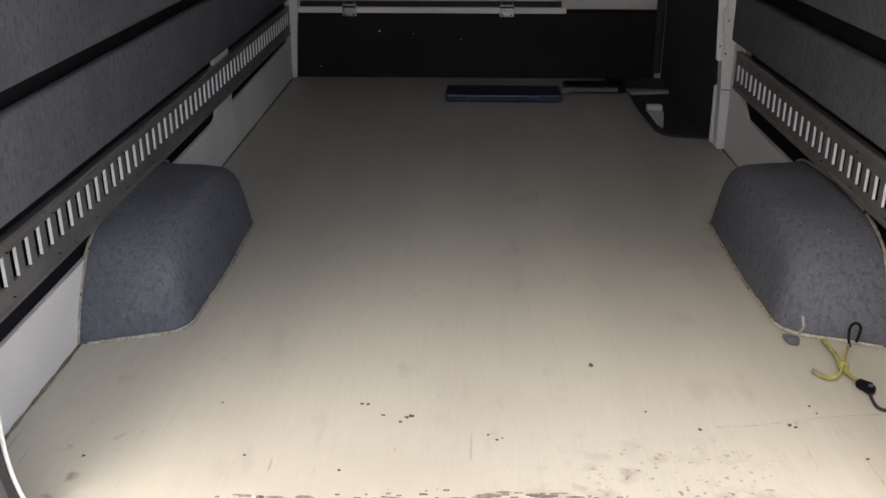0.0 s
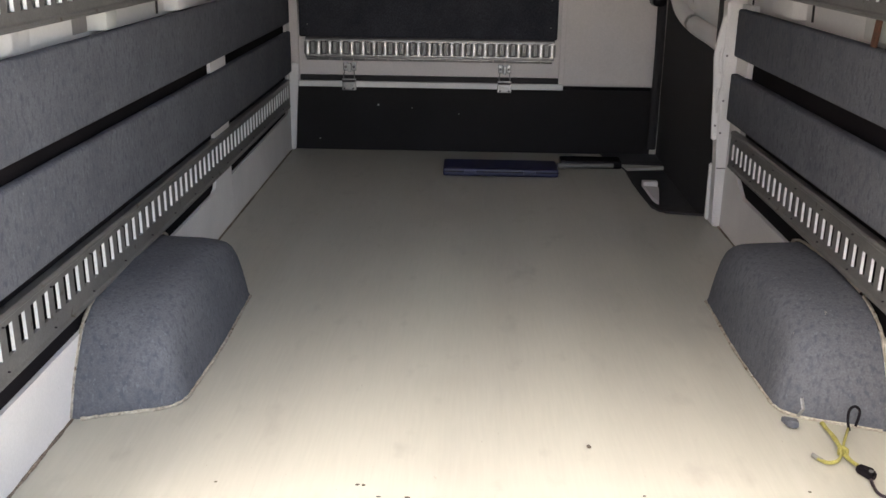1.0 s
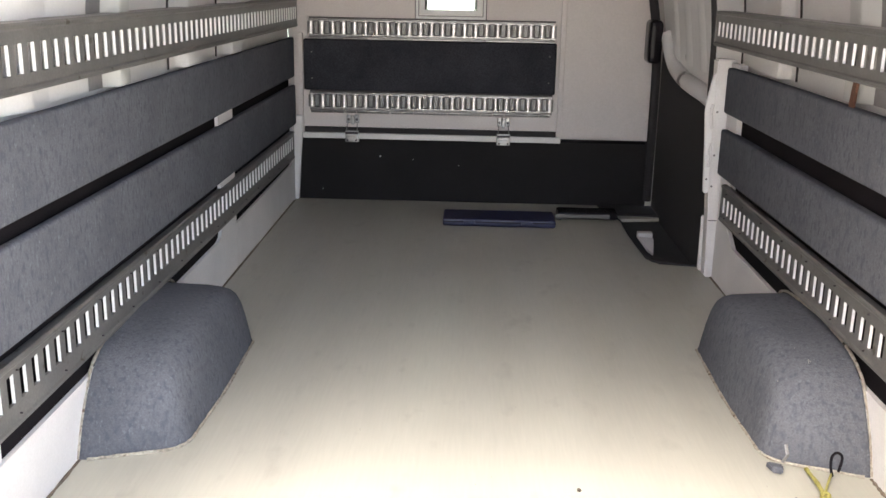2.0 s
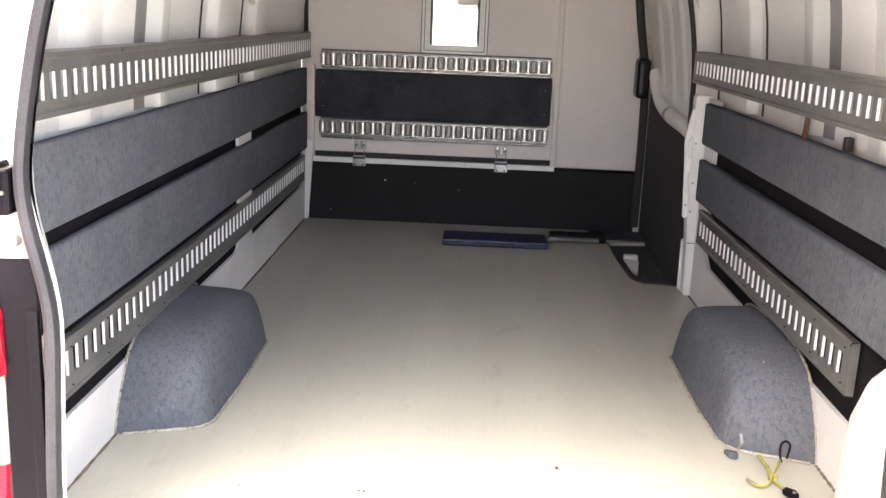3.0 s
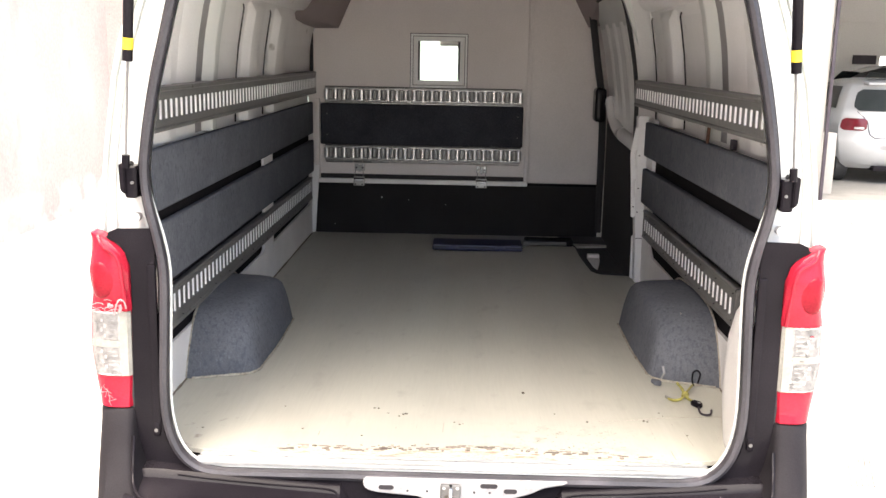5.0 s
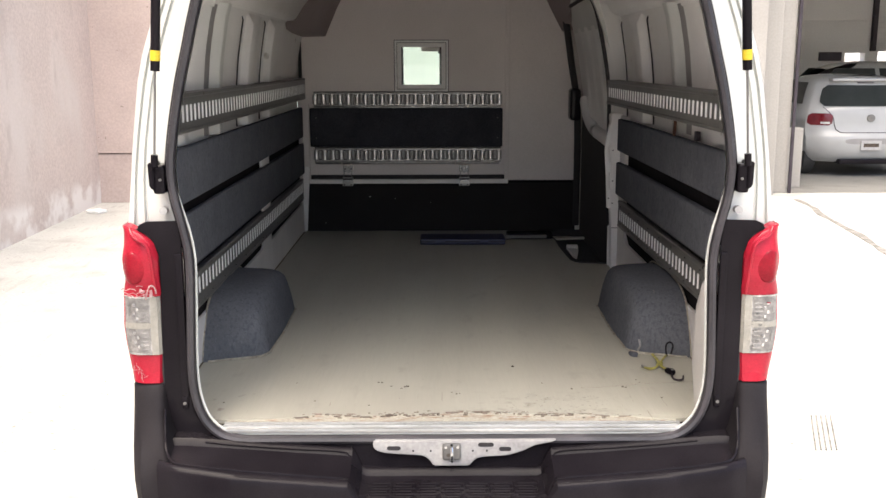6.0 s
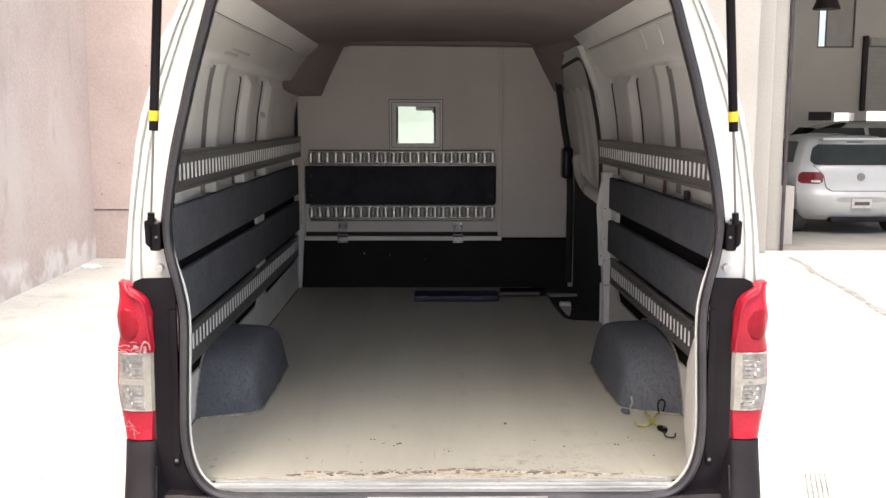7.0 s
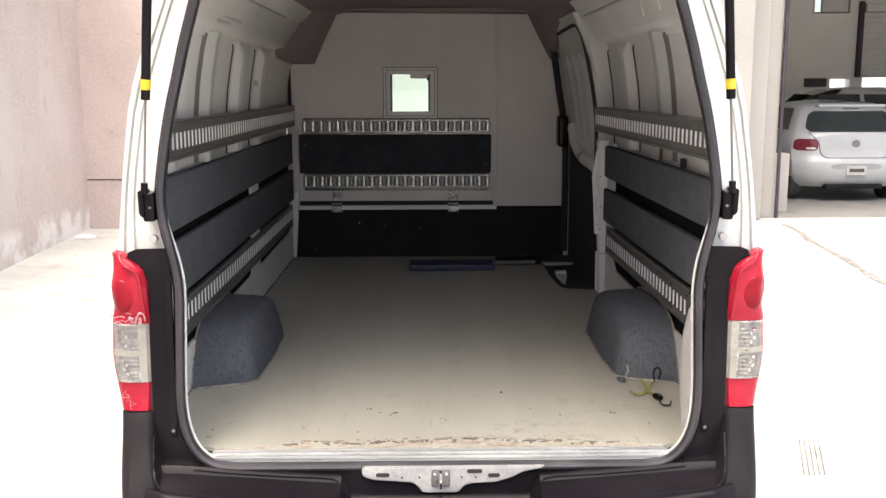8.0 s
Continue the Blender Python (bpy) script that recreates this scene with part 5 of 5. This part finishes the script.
for z in (1.225, 1.09):
    part("pressed_bead", sweep([(0.814, 2.046, z - 0.035), (0.808, 2.042, z), (0.806, 2.043, z + 0.03), (0.812, 2.046, z + 0.05)], 0.0055, 7), KICK, pil, "", True)

door = tagged(new("door_1"), "closed sliding side door with black lower trim", "sliding door", "", "structure")
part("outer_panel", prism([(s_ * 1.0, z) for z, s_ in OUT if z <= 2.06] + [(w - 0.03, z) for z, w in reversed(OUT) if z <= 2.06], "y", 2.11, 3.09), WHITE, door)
dz = [1.20, 1.3, 1.4, 1.5, 1.6, 1.7, 1.8, 1.9, 1.98, 1.995]


def door_x(z):
    return curve_at([(1.2, 0.862), (1.45, 0.838), (1.7, 0.800), (1.9, 0.755), (2.02, 0.705)], z)


part("inner_panel", grid([[(door_x(z), y, z) for y in (2.165, 2.2, 2.6, 3.0, 3.12)] for z in dz]), INNER, door, "white painted door panel", True)
for y0, y1 in ((2.32, 2.44), (2.56, 2.68), (2.80, 2.92)):
    rows = [[(door_x(z) + 0.003, y0, z), (door_x(z) - 0.008, y0 + 0.03, z), (door_x(z) - 0.008, y1 - 0.03, z), (door_x(z) + 0.003, y1, z)] for z in (1.36, 1.37, 1.5, 1.6, 1.7, 1.8, 1.85, 1.86)]
    part("door_rib", grid(rows), INNER, door, smooth=True)
blk = [(2.12, 0.42), (3.15, 0.42), (3.15, 1.52), (3.06, 1.52), (3.03, 1.42), (2.98, 1.37), (2.86, 1.30), (2.62, 1.265), (2.36, 1.255), (2.12, 1.245)]
part("lower_trim", prism(blk, "x", 0.835, 0.868, 0.004), BLACKM, door, "black lower door trim")
part("curved_ledge", sweep(smooth_path([(0.846, 2.16, 1.272), (0.845, 2.36, 1.285), (0.843, 2.62, 1.298), (0.840, 2.86, 1.340), (0.836, 2.97, 1.405), (0.832, 3.02, 1.46)]), 0.036, 10), INNER, door, "broad white curved ledge above the trim", True)
part("door_gasket", sweep(smooth_path([(0.822, 2.14, 1.20), (0.822, 2.145, 1.36), (0.820, 2.15, 1.50), (0.807, 2.15, 1.63), (0.786, 2.15, 1.745), (0.758, 2.15, 1.87), (0.737, 2.155, 1.945), (0.718, 2.17, 1.985), (0.712, 2.24, 1.998), (0.712, 2.5, 1.995), (0.715, 2.8, 1.988), (0.712, 3.06, 1.98)]), 0.0125, 7), BLACKM, door, "dark door gasket", True)
part("front_gasket", sweep(smooth_path([(0.80, 3.08, 0.70), (0.80, 3.08, 1.2), (0.79, 3.085, 1.45), (0.757, 3.09, 1.655), (0.735, 3.09, 1.80), (0.716, 3.09, 1.92), (0.700, 3.08, 2.02)]), 0.020, 8), BLACKM, door, "thick black door gasket", True)
part("trim_block", box(0.742, 0.805, 3.0, 3.12, 1.335, 1.525, 0.026, 3), BLACKP, door)


# ---- ceiling ----
prof = [(-0.712, 2.086), (-0.66, 2.104), (-0.50, 2.132), (-0.25, 2.145), (0.0, 2.147), (0.25, 2.145), (0.50, 2.132), (0.66, 2.104), (0.712, 2.086)]
bm = prism(prof + [(x, z + 0.012) for x, z in reversed(prof)], "y", 0.0, 3.2)
for s in (-1, 1):
    a = [(s * 0.845, 2.46, 1.865), (s * 0.80, 2.44, 1.95), (s * 0.745, 2.42, 2.06), (s * 0.72, 2.42, 2.10)]
    b = [(s * 0.84, 2.80, 1.835), (s * 0.74, 2.82, 1.85), (s * 0.66, 2.82, 2.05), (s * 0.62, 2.82, 2.13)]
    c = [(s * 0.84, 3.185, 1.825), (s * 0.708, 3.185, 1.828 if s < 0 else 1.855), (s * 0.64, 3.185, 1.98), (s * 0.565, 3.185, 2.128)]
    k = [(s * 0.86, 2.45, 1.865), (s * 0.86, 2.45, 1.95), (s * 0.84, 2.45, 2.06), (s * 0.74, 2.45, 2.12)]
    if s < 0:
        a = [(-0.85, 2.40, 1.862), (-0.815, 2.62, 1.905), (-0.775, 2.66, 2.01), (-0.712, 2.34, 2.10)]
    else:       # higher over the sliding door
        a = [(0.79, 2.20, 1.995), (0.74, 2.20, 2.004), (0.72, 2.22, 2.05), (0.706, 2.26, 2.10)]
        b = [(0.80, 2.82, 1.985), (0.712, 2.82, 1.99), (0.66, 2.82, 2.05), (0.62, 2.82, 2.13)]
        c = [(0.742, 3.185, 1.862), (0.708, 3.185, 1.855), (0.64, 3.185, 1.98), (0.565, 3.185, 2.128)]
        k = [(0.80, 2.15, 2.0), (0.775, 2.15, 2.01), (0.75, 2.16, 2.05), (0.73, 2.2, 2.105)]
    bm = grid([k, a, b, c], bm)
    bm = grid([[a[0], k[0]], [b[0], (s * 0.87, 2.8, b[0][2] + 0.005)], [c[0], (s * 0.87, 3.185, c[0][2] + 0.005)]], bm)
bm = prism([(-0.575, 2.128), (0.56, 2.118), (0.56, 2.14), (-0.575, 2.14)], "y", 3.0, 3.185, bm=bm)
solid("ceiling", bm, TAUPE, "dark taupe roof lining of the load space", "ceiling", "structure", smooth=True)


# ---- bulkhead behind the cab ----
bulk = tagged(new("wall_bulkhead"), "beige bulkhead with a window over a black lower panel", "bulkhead", "", "structure")
WX0, WX1, WZ0, WZ1 = -0.252, -0.018, 1.532, 1.780      # clear opening of the window
part("panel", prism([(-0.879, 0.96), (WX0, 0.96), (WX0, 2.15), (-0.60, 2.15), (-0.76, 1.95), (-0.885, 1.86), (-0.89, 1.5), (-0.879, 1.2)], "y", 3.2, 3.235), BOARDW, bulk, "beige painted panel")
part("panel", box(WX0, WX1, 3.2, 3.235, 0.96, WZ0), BOARDW, bulk)
part("panel", box(WX0, WX1, 3.2, 3.235, WZ1, 2.15), BOARDW, bulk)
part("panel", box(WX1, 0.384, 3.2, 3.235, 0.96, 2.15), BOARDW, bulk)
part("panel", prism([(0.384, 0.958), (0.885, 0.958), (0.885, 1.84), (0.74, 1.90), (0.56, 2.15), (0.384, 2.15)], "y", 3.212, 3.235), BOARDW, bulk, "beige side panel set slightly back")
part("edge_trim", box(0.372, 0.396, 3.180, 3.212, 0.946, 2.13, 0.003), BOARDW, bulk, "raised edge trim")
part("edge_trim", box(-0.845, -0.820, 3.176, 3.2, 0.94, 1.43, 0.004), BOARDW, bulk, "raised edge trim")
part("corner_post", prism([(-0.862, FZ), (-0.845, FZ), (-0.825, 0.95), (-0.820, 1.05), (-0.862, 1.05)], "y", 3.15, 3.2, 0.004), KICK, bulk, "white corner post")
bm = grid([[(x, 3.17 + 0.006 * noise.noise((x * 4, z * 5, 1.0)) + 0.03 * max(0, 0.78 - z), z) for x in [-0.85 + 1.66 * i / 40 for i in range(41)]] for z in [FZ - 0.01 + 0.325 * j / 10 for j in range(11)]])
bmesh.ops.solidify(bm, geom=bm.faces[:], thickness=-0.03)
part("corner_gap", box(-0.874, -0.856, 3.172, 3.198, 1.56, 1.80, 0.003), BLACKM, bulk, "dark gap beside the bulkhead")
low = part("lower_lining", bm, BLACKM, bulk, "black padded lower lining with white specks", True)
for i in range(3):
    x, z = random.uniform(-0.75, 0.2), random.uniform(FZ + 0.03, 0.90)
    part("speck", rod((x, 3.160, z), (x, 3.170, z), 0.0018, 6), PAPER, low)
part("speck", rod((-0.455, 3.158, 0.865), (-0.455, 3.17, 0.865), 0.004, 7), PAPER, low)
part("lining_edge", box(0.388, 0.79, 3.165, 3.20, 0.950, 0.962, 0.003), BLACKP, low)
part("crossbar", box(-0.823, 0.392, 3.158, 3.19, 0.946, 0.972, 0.004), KICK, bulk, "white steel crossbar")
part("bar_gap", box(-0.815, 0.370, 3.178, 3.199, 0.972, 0.996), BLACKM, bulk, "dark gap above the crossbar")

for z in (1.411, 1.076):
    m = Matrix(((1, 0, 0, -0.788), (0, 0, -1, 3.176), (0, 1, 0, z), (0, 0, 0, 1)))
    bm = rail_mesh(1.134, 0.088, 0.018, 0.070, 0.033, 0.020, 0.024, 0.006)
    bm.transform(m)
    r = thing("lashing_rail", (-0.22, 3.19, z), "bright galvanised slotted rail across the bulkhead", "cargo rail", "bulkhead rails")
    part("rail_plate", bm, ZINC, r)
    bm = box(0.01, 1.124, 0.014, 0.074, -0.022, -0.0125)
    bm.transform(m)
    part("slot_backing", bm, SLOTG, r, "dull grey inside of the slots")
    # dark strips draw the shade down both sides of each slot
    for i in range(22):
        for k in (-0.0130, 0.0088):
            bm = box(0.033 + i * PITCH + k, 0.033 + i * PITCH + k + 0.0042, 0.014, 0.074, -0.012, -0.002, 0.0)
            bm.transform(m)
            part("slot_side_shade", bm, STEELD, r)
    for i in range(23):      # rounded fold between two slots, its shine put into a lighter zinc
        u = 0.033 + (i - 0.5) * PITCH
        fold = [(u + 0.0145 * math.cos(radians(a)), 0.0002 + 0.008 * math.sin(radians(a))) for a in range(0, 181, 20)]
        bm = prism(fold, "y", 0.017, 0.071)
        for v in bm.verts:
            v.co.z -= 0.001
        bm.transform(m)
        part("fold", bm, SHINEZ, r, "", True)
    for i in range(22):      # dark strips that draw the shade at the slot ends
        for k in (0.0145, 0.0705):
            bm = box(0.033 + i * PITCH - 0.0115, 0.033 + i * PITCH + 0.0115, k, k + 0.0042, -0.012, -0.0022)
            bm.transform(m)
            part("slot_end_shade", bm, STEELD, r)
    # dark strip stands in for the shadow above the rail
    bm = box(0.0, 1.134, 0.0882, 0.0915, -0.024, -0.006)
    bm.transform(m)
    part("upper_shadow_gap", bm, STEELD, r, "dark strip for the shadow line along the upper edge")
    for i in range(21):      # notched lip along the lower edge; lighter zinc paints the shine on most pieces
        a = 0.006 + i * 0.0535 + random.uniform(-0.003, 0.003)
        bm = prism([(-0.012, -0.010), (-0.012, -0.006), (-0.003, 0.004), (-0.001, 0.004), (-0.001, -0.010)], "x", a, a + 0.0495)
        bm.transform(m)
        part("lower_lip", bm, SHINEZ if i > 4 else ZINC, r)
rb = board(-0.814, 0.356, 3.168, 3.2, 1.170, 1.404, CARPETD, "dark carpeted board screwed to the bulkhead between rails", "bulkhead board")
for x in (-0.775, 0.325):
    for z in (1.225, 1.345):
        part("screw", rod((x, 3.1655, z), (x, 3.169, z), 0.0035, 8), RAIL, rb)
for x in (-0.588, 0.124):
    t = thing("toggle_latch", (x, 3.17, 0.93), "galvanised toggle latch on the bulkhead crossbar", "latch", "bulkhead latches")
    part("base_plate", box(x - 0.032, x + 0.032, 3.150, 3.160, 0.932, 0.985, 0.003), ZINC, t)
    part("hinge_pin", rod((x - 0.030, 3.146, 0.975), (x + 0.030, 3.146, 0.975), 0.005, 8), STEELD, t, "dark hinge pin")
    for k in (-0.020, 0.020):
        part("rivet", rod((x + k, 3.1495, 0.942), (x + k, 3.136, 0.942), 0.0045, 8), STEELD, t)
    part("lever", box(x - 0.022, x + 0.022, 3.138, 3.151, 0.940, 0.962, 0.003), ZINC, t)
    part("hook_plate", box(x - 0.030, x - 0.008, 3.188, 3.199, 1.015, 1.055, 0.003), ZINC, t)
    part("hook_plate", box(x + 0.008, x + 0.030, 3.188, 3.199, 1.015, 1.055, 0.003), ZINC, t)
    for k in (-0.019, 0.019):
        part("bolt", rod((x + k, 3.180, 1.034), (x + k, 3.19, 1.034), 0.006, 8), STEELD, t)
        part("draw_bar", sweep([(x + k * 1.3, 3.15, 0.965), (x + k * 1.3, 3.155, 1.0), (x + k * 1.1, 3.176, 1.022)], 0.0022, 6), RAIL, t)
    part("centre_hook", box(x - 0.007, x + 0.007, 3.18, 3.199, 1.01, 1.05, 0.002), ZINC, t)

win = tagged(new("window_1"), "small square bulkhead window in an aluminium frame", "window", "", "structure")


def ring(name, side, low, high, wide, y0, y1, mat, label="", bevel=0.002):
    """Four mitre-free bars round the opening: side, low and high are how far the ring's outer edge lies beyond it."""
    x0, x1, z0, z1 = WX0 - side, WX1 + side, WZ0 - low, WZ1 + high
    for a, b, c, d in ((x0, x1, z1 - wide, z1), (x0, x1, z0, z0 + wide), (x0, x0 + wide, z0 + wide, z1 - wide), (x1 - wide, x1, z0 + wide, z1 - wide)):
        part(name, box(a, b, y0, y1, c, d, bevel), mat, win, label)


# outermost dark ring draws the frame's shadow line on the panel
ring("frame_shadow", 0.048, 0.033, 0.028, 0.005, 3.195, 3.2, STEELD, "dark strip for the shadow line round the frame", 0.0)
ring("window_frame", 0.044, 0.029, 0.024, 0.011, 3.180, 3.2, SLOTW, "bright outer lip of the frame")
ring("frame_groove", 0.0325, 0.0175, 0.0125, 0.004, 3.190, 3.2, RAIL, "grey groove of the frame", 0.0)
ring("frame_lip", 0.0285, 0.0135, 0.0085, 0.0085, 3.183, 3.2, KICK)
ring("inner_lip", 0.0195, 0.005, 0.001, 0.016, 3.186, 3.2, SLOTW)
ring("glazing_bead", 0.003, 0.0, 0.0, 0.006, 3.194, 3.232, STEELD, "dark glazing rubber")
gk = []
for cx, cz, a0 in ((WX1 - 0.022, WZ1 - 0.022, 0), (WX0 + 0.022, WZ1 - 0.022, 90), (WX0 + 0.022, WZ0 + 0.022, 180), (WX1 - 0.022, WZ0 + 0.022, 270)):
    gk += [(cx + 0.016 * math.cos(radians(a0 + a)), 3.206, cz + 0.016 * math.sin(radians(a0 + a))) for a in (0, 22, 45, 68, 90)]
part("gasket", sweep(gk, 0.0026, 6, True), STEELD, win, "black rubber gasket with rounded corners")
pn = part("pane", box(WX0, WX1, 3.214, 3.218, WZ0, WZ1), PANE, win, "clear glass pane")
pn.visible_shadow = False

# ---- loose things on the load floor ----
t = thing("blue_case", (0.11, 2.85, FZ), "flat blue plastic case lying by the bulkhead", "case")
part("body", box(-0.140, 0.348, 2.70, 2.88, FZ, FZ + 0.034, 0.010, 3), BLUE, t)
part("lid_line", box(-0.138, 0.350, 2.697, 2.705, FZ + 0.019, FZ + 0.022), BLACKP, t)
part("clasp", box(-0.05, 0.0, 2.693, 2.703, FZ + 0.010, FZ + 0.029, 0.003), BLUE, t)
part("clasp", box(0.20, 0.25, 2.693, 2.703, FZ + 0.010, FZ + 0.029, 0.003), BLUE, t)
t = thing("jack_handle_kit", (0.5, 2.9, FZ), "dark tool kit with a bright bar beside the case", "tool kit")
part("kit_body", box(0.37, 0.64, 2.87, 2.98, FZ, FZ + 0.035, 0.012, 2), BLACKP, t)
part("bright_bar", rod((0.38, 2.855, FZ + 0.018), (0.60, 2.865, FZ + 0.018), 0.010, 10), RAIL, t, "grey steel bar")
part("bar_end", rod((0.355, 2.85, FZ + 0.016), (0.385, 2.852, FZ + 0.016), 0.014, 10), RAIL, t)

t = thing("tie_down_strap", (0.74, 0.46, FZ), "knotted yellow tie-down strap with black hooks", "strap")
def flat(z, pts):
    return smooth_path([(x, y, FZ + z + k) for x, y, k in pts], 5)
part("strap", sweep(flat(0.008, [(0.724, 0.588, 0.0), (0.723, 0.560, 0.002), (0.724, 0.530, 0.004), (0.722, 0.495, 0.006), (0.720, 0.462, 0.006), (0.725, 0.435, 0.002), (0.732, 0.410, 0.004)]), 0.0050, 8, squash=0.6), YELLOW, t, "yellow webbing", True)
part("strap", sweep(flat(0.008, [(0.660, 0.452, 0.0), (0.668, 0.434, 0.0), (0.680, 0.424, 0.0), (0.701, 0.430, 0.002), (0.717, 0.455, 0.006), (0.738, 0.500, 0.006), (0.764, 0.550, 0.006)]), 0.0046, 8, squash=0.6), YELLOW, t, "yellow webbing", True)
part("strap_end", sweep(flat(0.0086, [(0.659, 0.4535, 0.0), (0.664, 0.442, 0.0), (0.671, 0.431, 0.0)]), 0.0052, 8, squash=0.6), SLOTG, t, "grubby frayed end", True)
part("knot", sweep(flat(0.012, [(0.712, 0.452, 0.0), (0.718, 0.466, 0.006), (0.728, 0.462, 0.003), (0.722, 0.448, 0.0)]), 0.0050, 8), YELLOW, t, "knot", True)
bk = prism([(0.722, 0.400), (0.735, 0.412), (0.757, 0.392), (0.754, 0.372), (0.741, 0.365)], "z", FZ + 0.002, FZ + 0.018, 0.004)
part("buckle", bk, BLACKP, t, "black buckle")
part("rivet", rod((0.744, 0.378, FZ + 0.017), (0.744, 0.378, FZ + 0.020), 0.0045, 10), ZINC, t, "bright rivet")
part("hook", sweep(flat(0.006, [(0.740, 0.366, 0.002), (0.737, 0.340, 0.0), (0.738, 0.320, 0.0), (0.748, 0.311, 0.0), (0.764, 0.318, 0.0), (0.772, 0.340, 0.004)]), 0.0032, 7), STEELD, t, "dark wire hook", True)
part("hook", sweep(smooth_path([(0.768, 0.552, FZ + 0.010), (0.764, 0.557, FZ + 0.030), (0.767, 0.565, FZ + 0.050), (0.780, 0.570, FZ + 0.057), (0.791, 0.569, FZ + 0.045), (0.783, 0.560, FZ + 0.016)]), 0.0030, 7), BLACKP, t, "black coated hook", True)

def crumb(x, y, r):
    turn, k, wide = random.random() * 6.3, random.choice((4, 5, 6)), random.uniform(1.0, 2.2) if r < 0.005 else 0.8
    pts = []
    for i in range(k):
        a, q = turn + i * 2 * math.pi / k, r * random.uniform(0.55, 1.25)
        pts.append((x + wide * q * math.cos(a), y + 1.2 * q * math.sin(a)))
    bm = prism(pts, "z", FZ - 0.0005, FZ + r * 0.55, r * 0.12)
    return solid("floor_chip", bm, DIRT, "small dark chip of debris on the load floor", "debris", "", "chips on the floor")


crumb(0.218, 0.474, 0.0065)
for x, y, r in ((-0.222, 0.312, 0.0035), (-0.234, 0.313, 0.0025), (-0.19, 0.275, 0.002), (-0.137, 0.273, 0.0035), (-0.146, 0.268, 0.003), (-0.157, 0.253, 0.0025), (0.39, 0.244, 0.003), (0.557, 0.262, 0.004), (0.566, 0.256, 0.003), (0.614, 0.33, 0.002), (0.005, 0.215, 0.002), (0.02, 0.20, 0.0025), (0.03, 0.205, 0.0018), (-0.42, 0.14, 0.0025), (-0.70, 0.13, 0.0025), (-0.25, 0.10, 0.0025), (0.66, 0.16, 0.0025), (0.30, 0.30, 0.002), (-0.5, 0.31, 0.0018), (0.62, 0.305, 0.002)):
    crumb(x, y, r)
bm = sweep(smooth_path([(0.42, 0.252, FZ + 0.0006), (0.50, 0.261, FZ + 0.0006), (0.64, 0.293, FZ + 0.0006), (0.80, 0.311, FZ + 0.0004)]), 0.0006, 4)
solid("floor_scratch", bm, SEALANT, "fine scratch line across the load floor paint", "scratch")
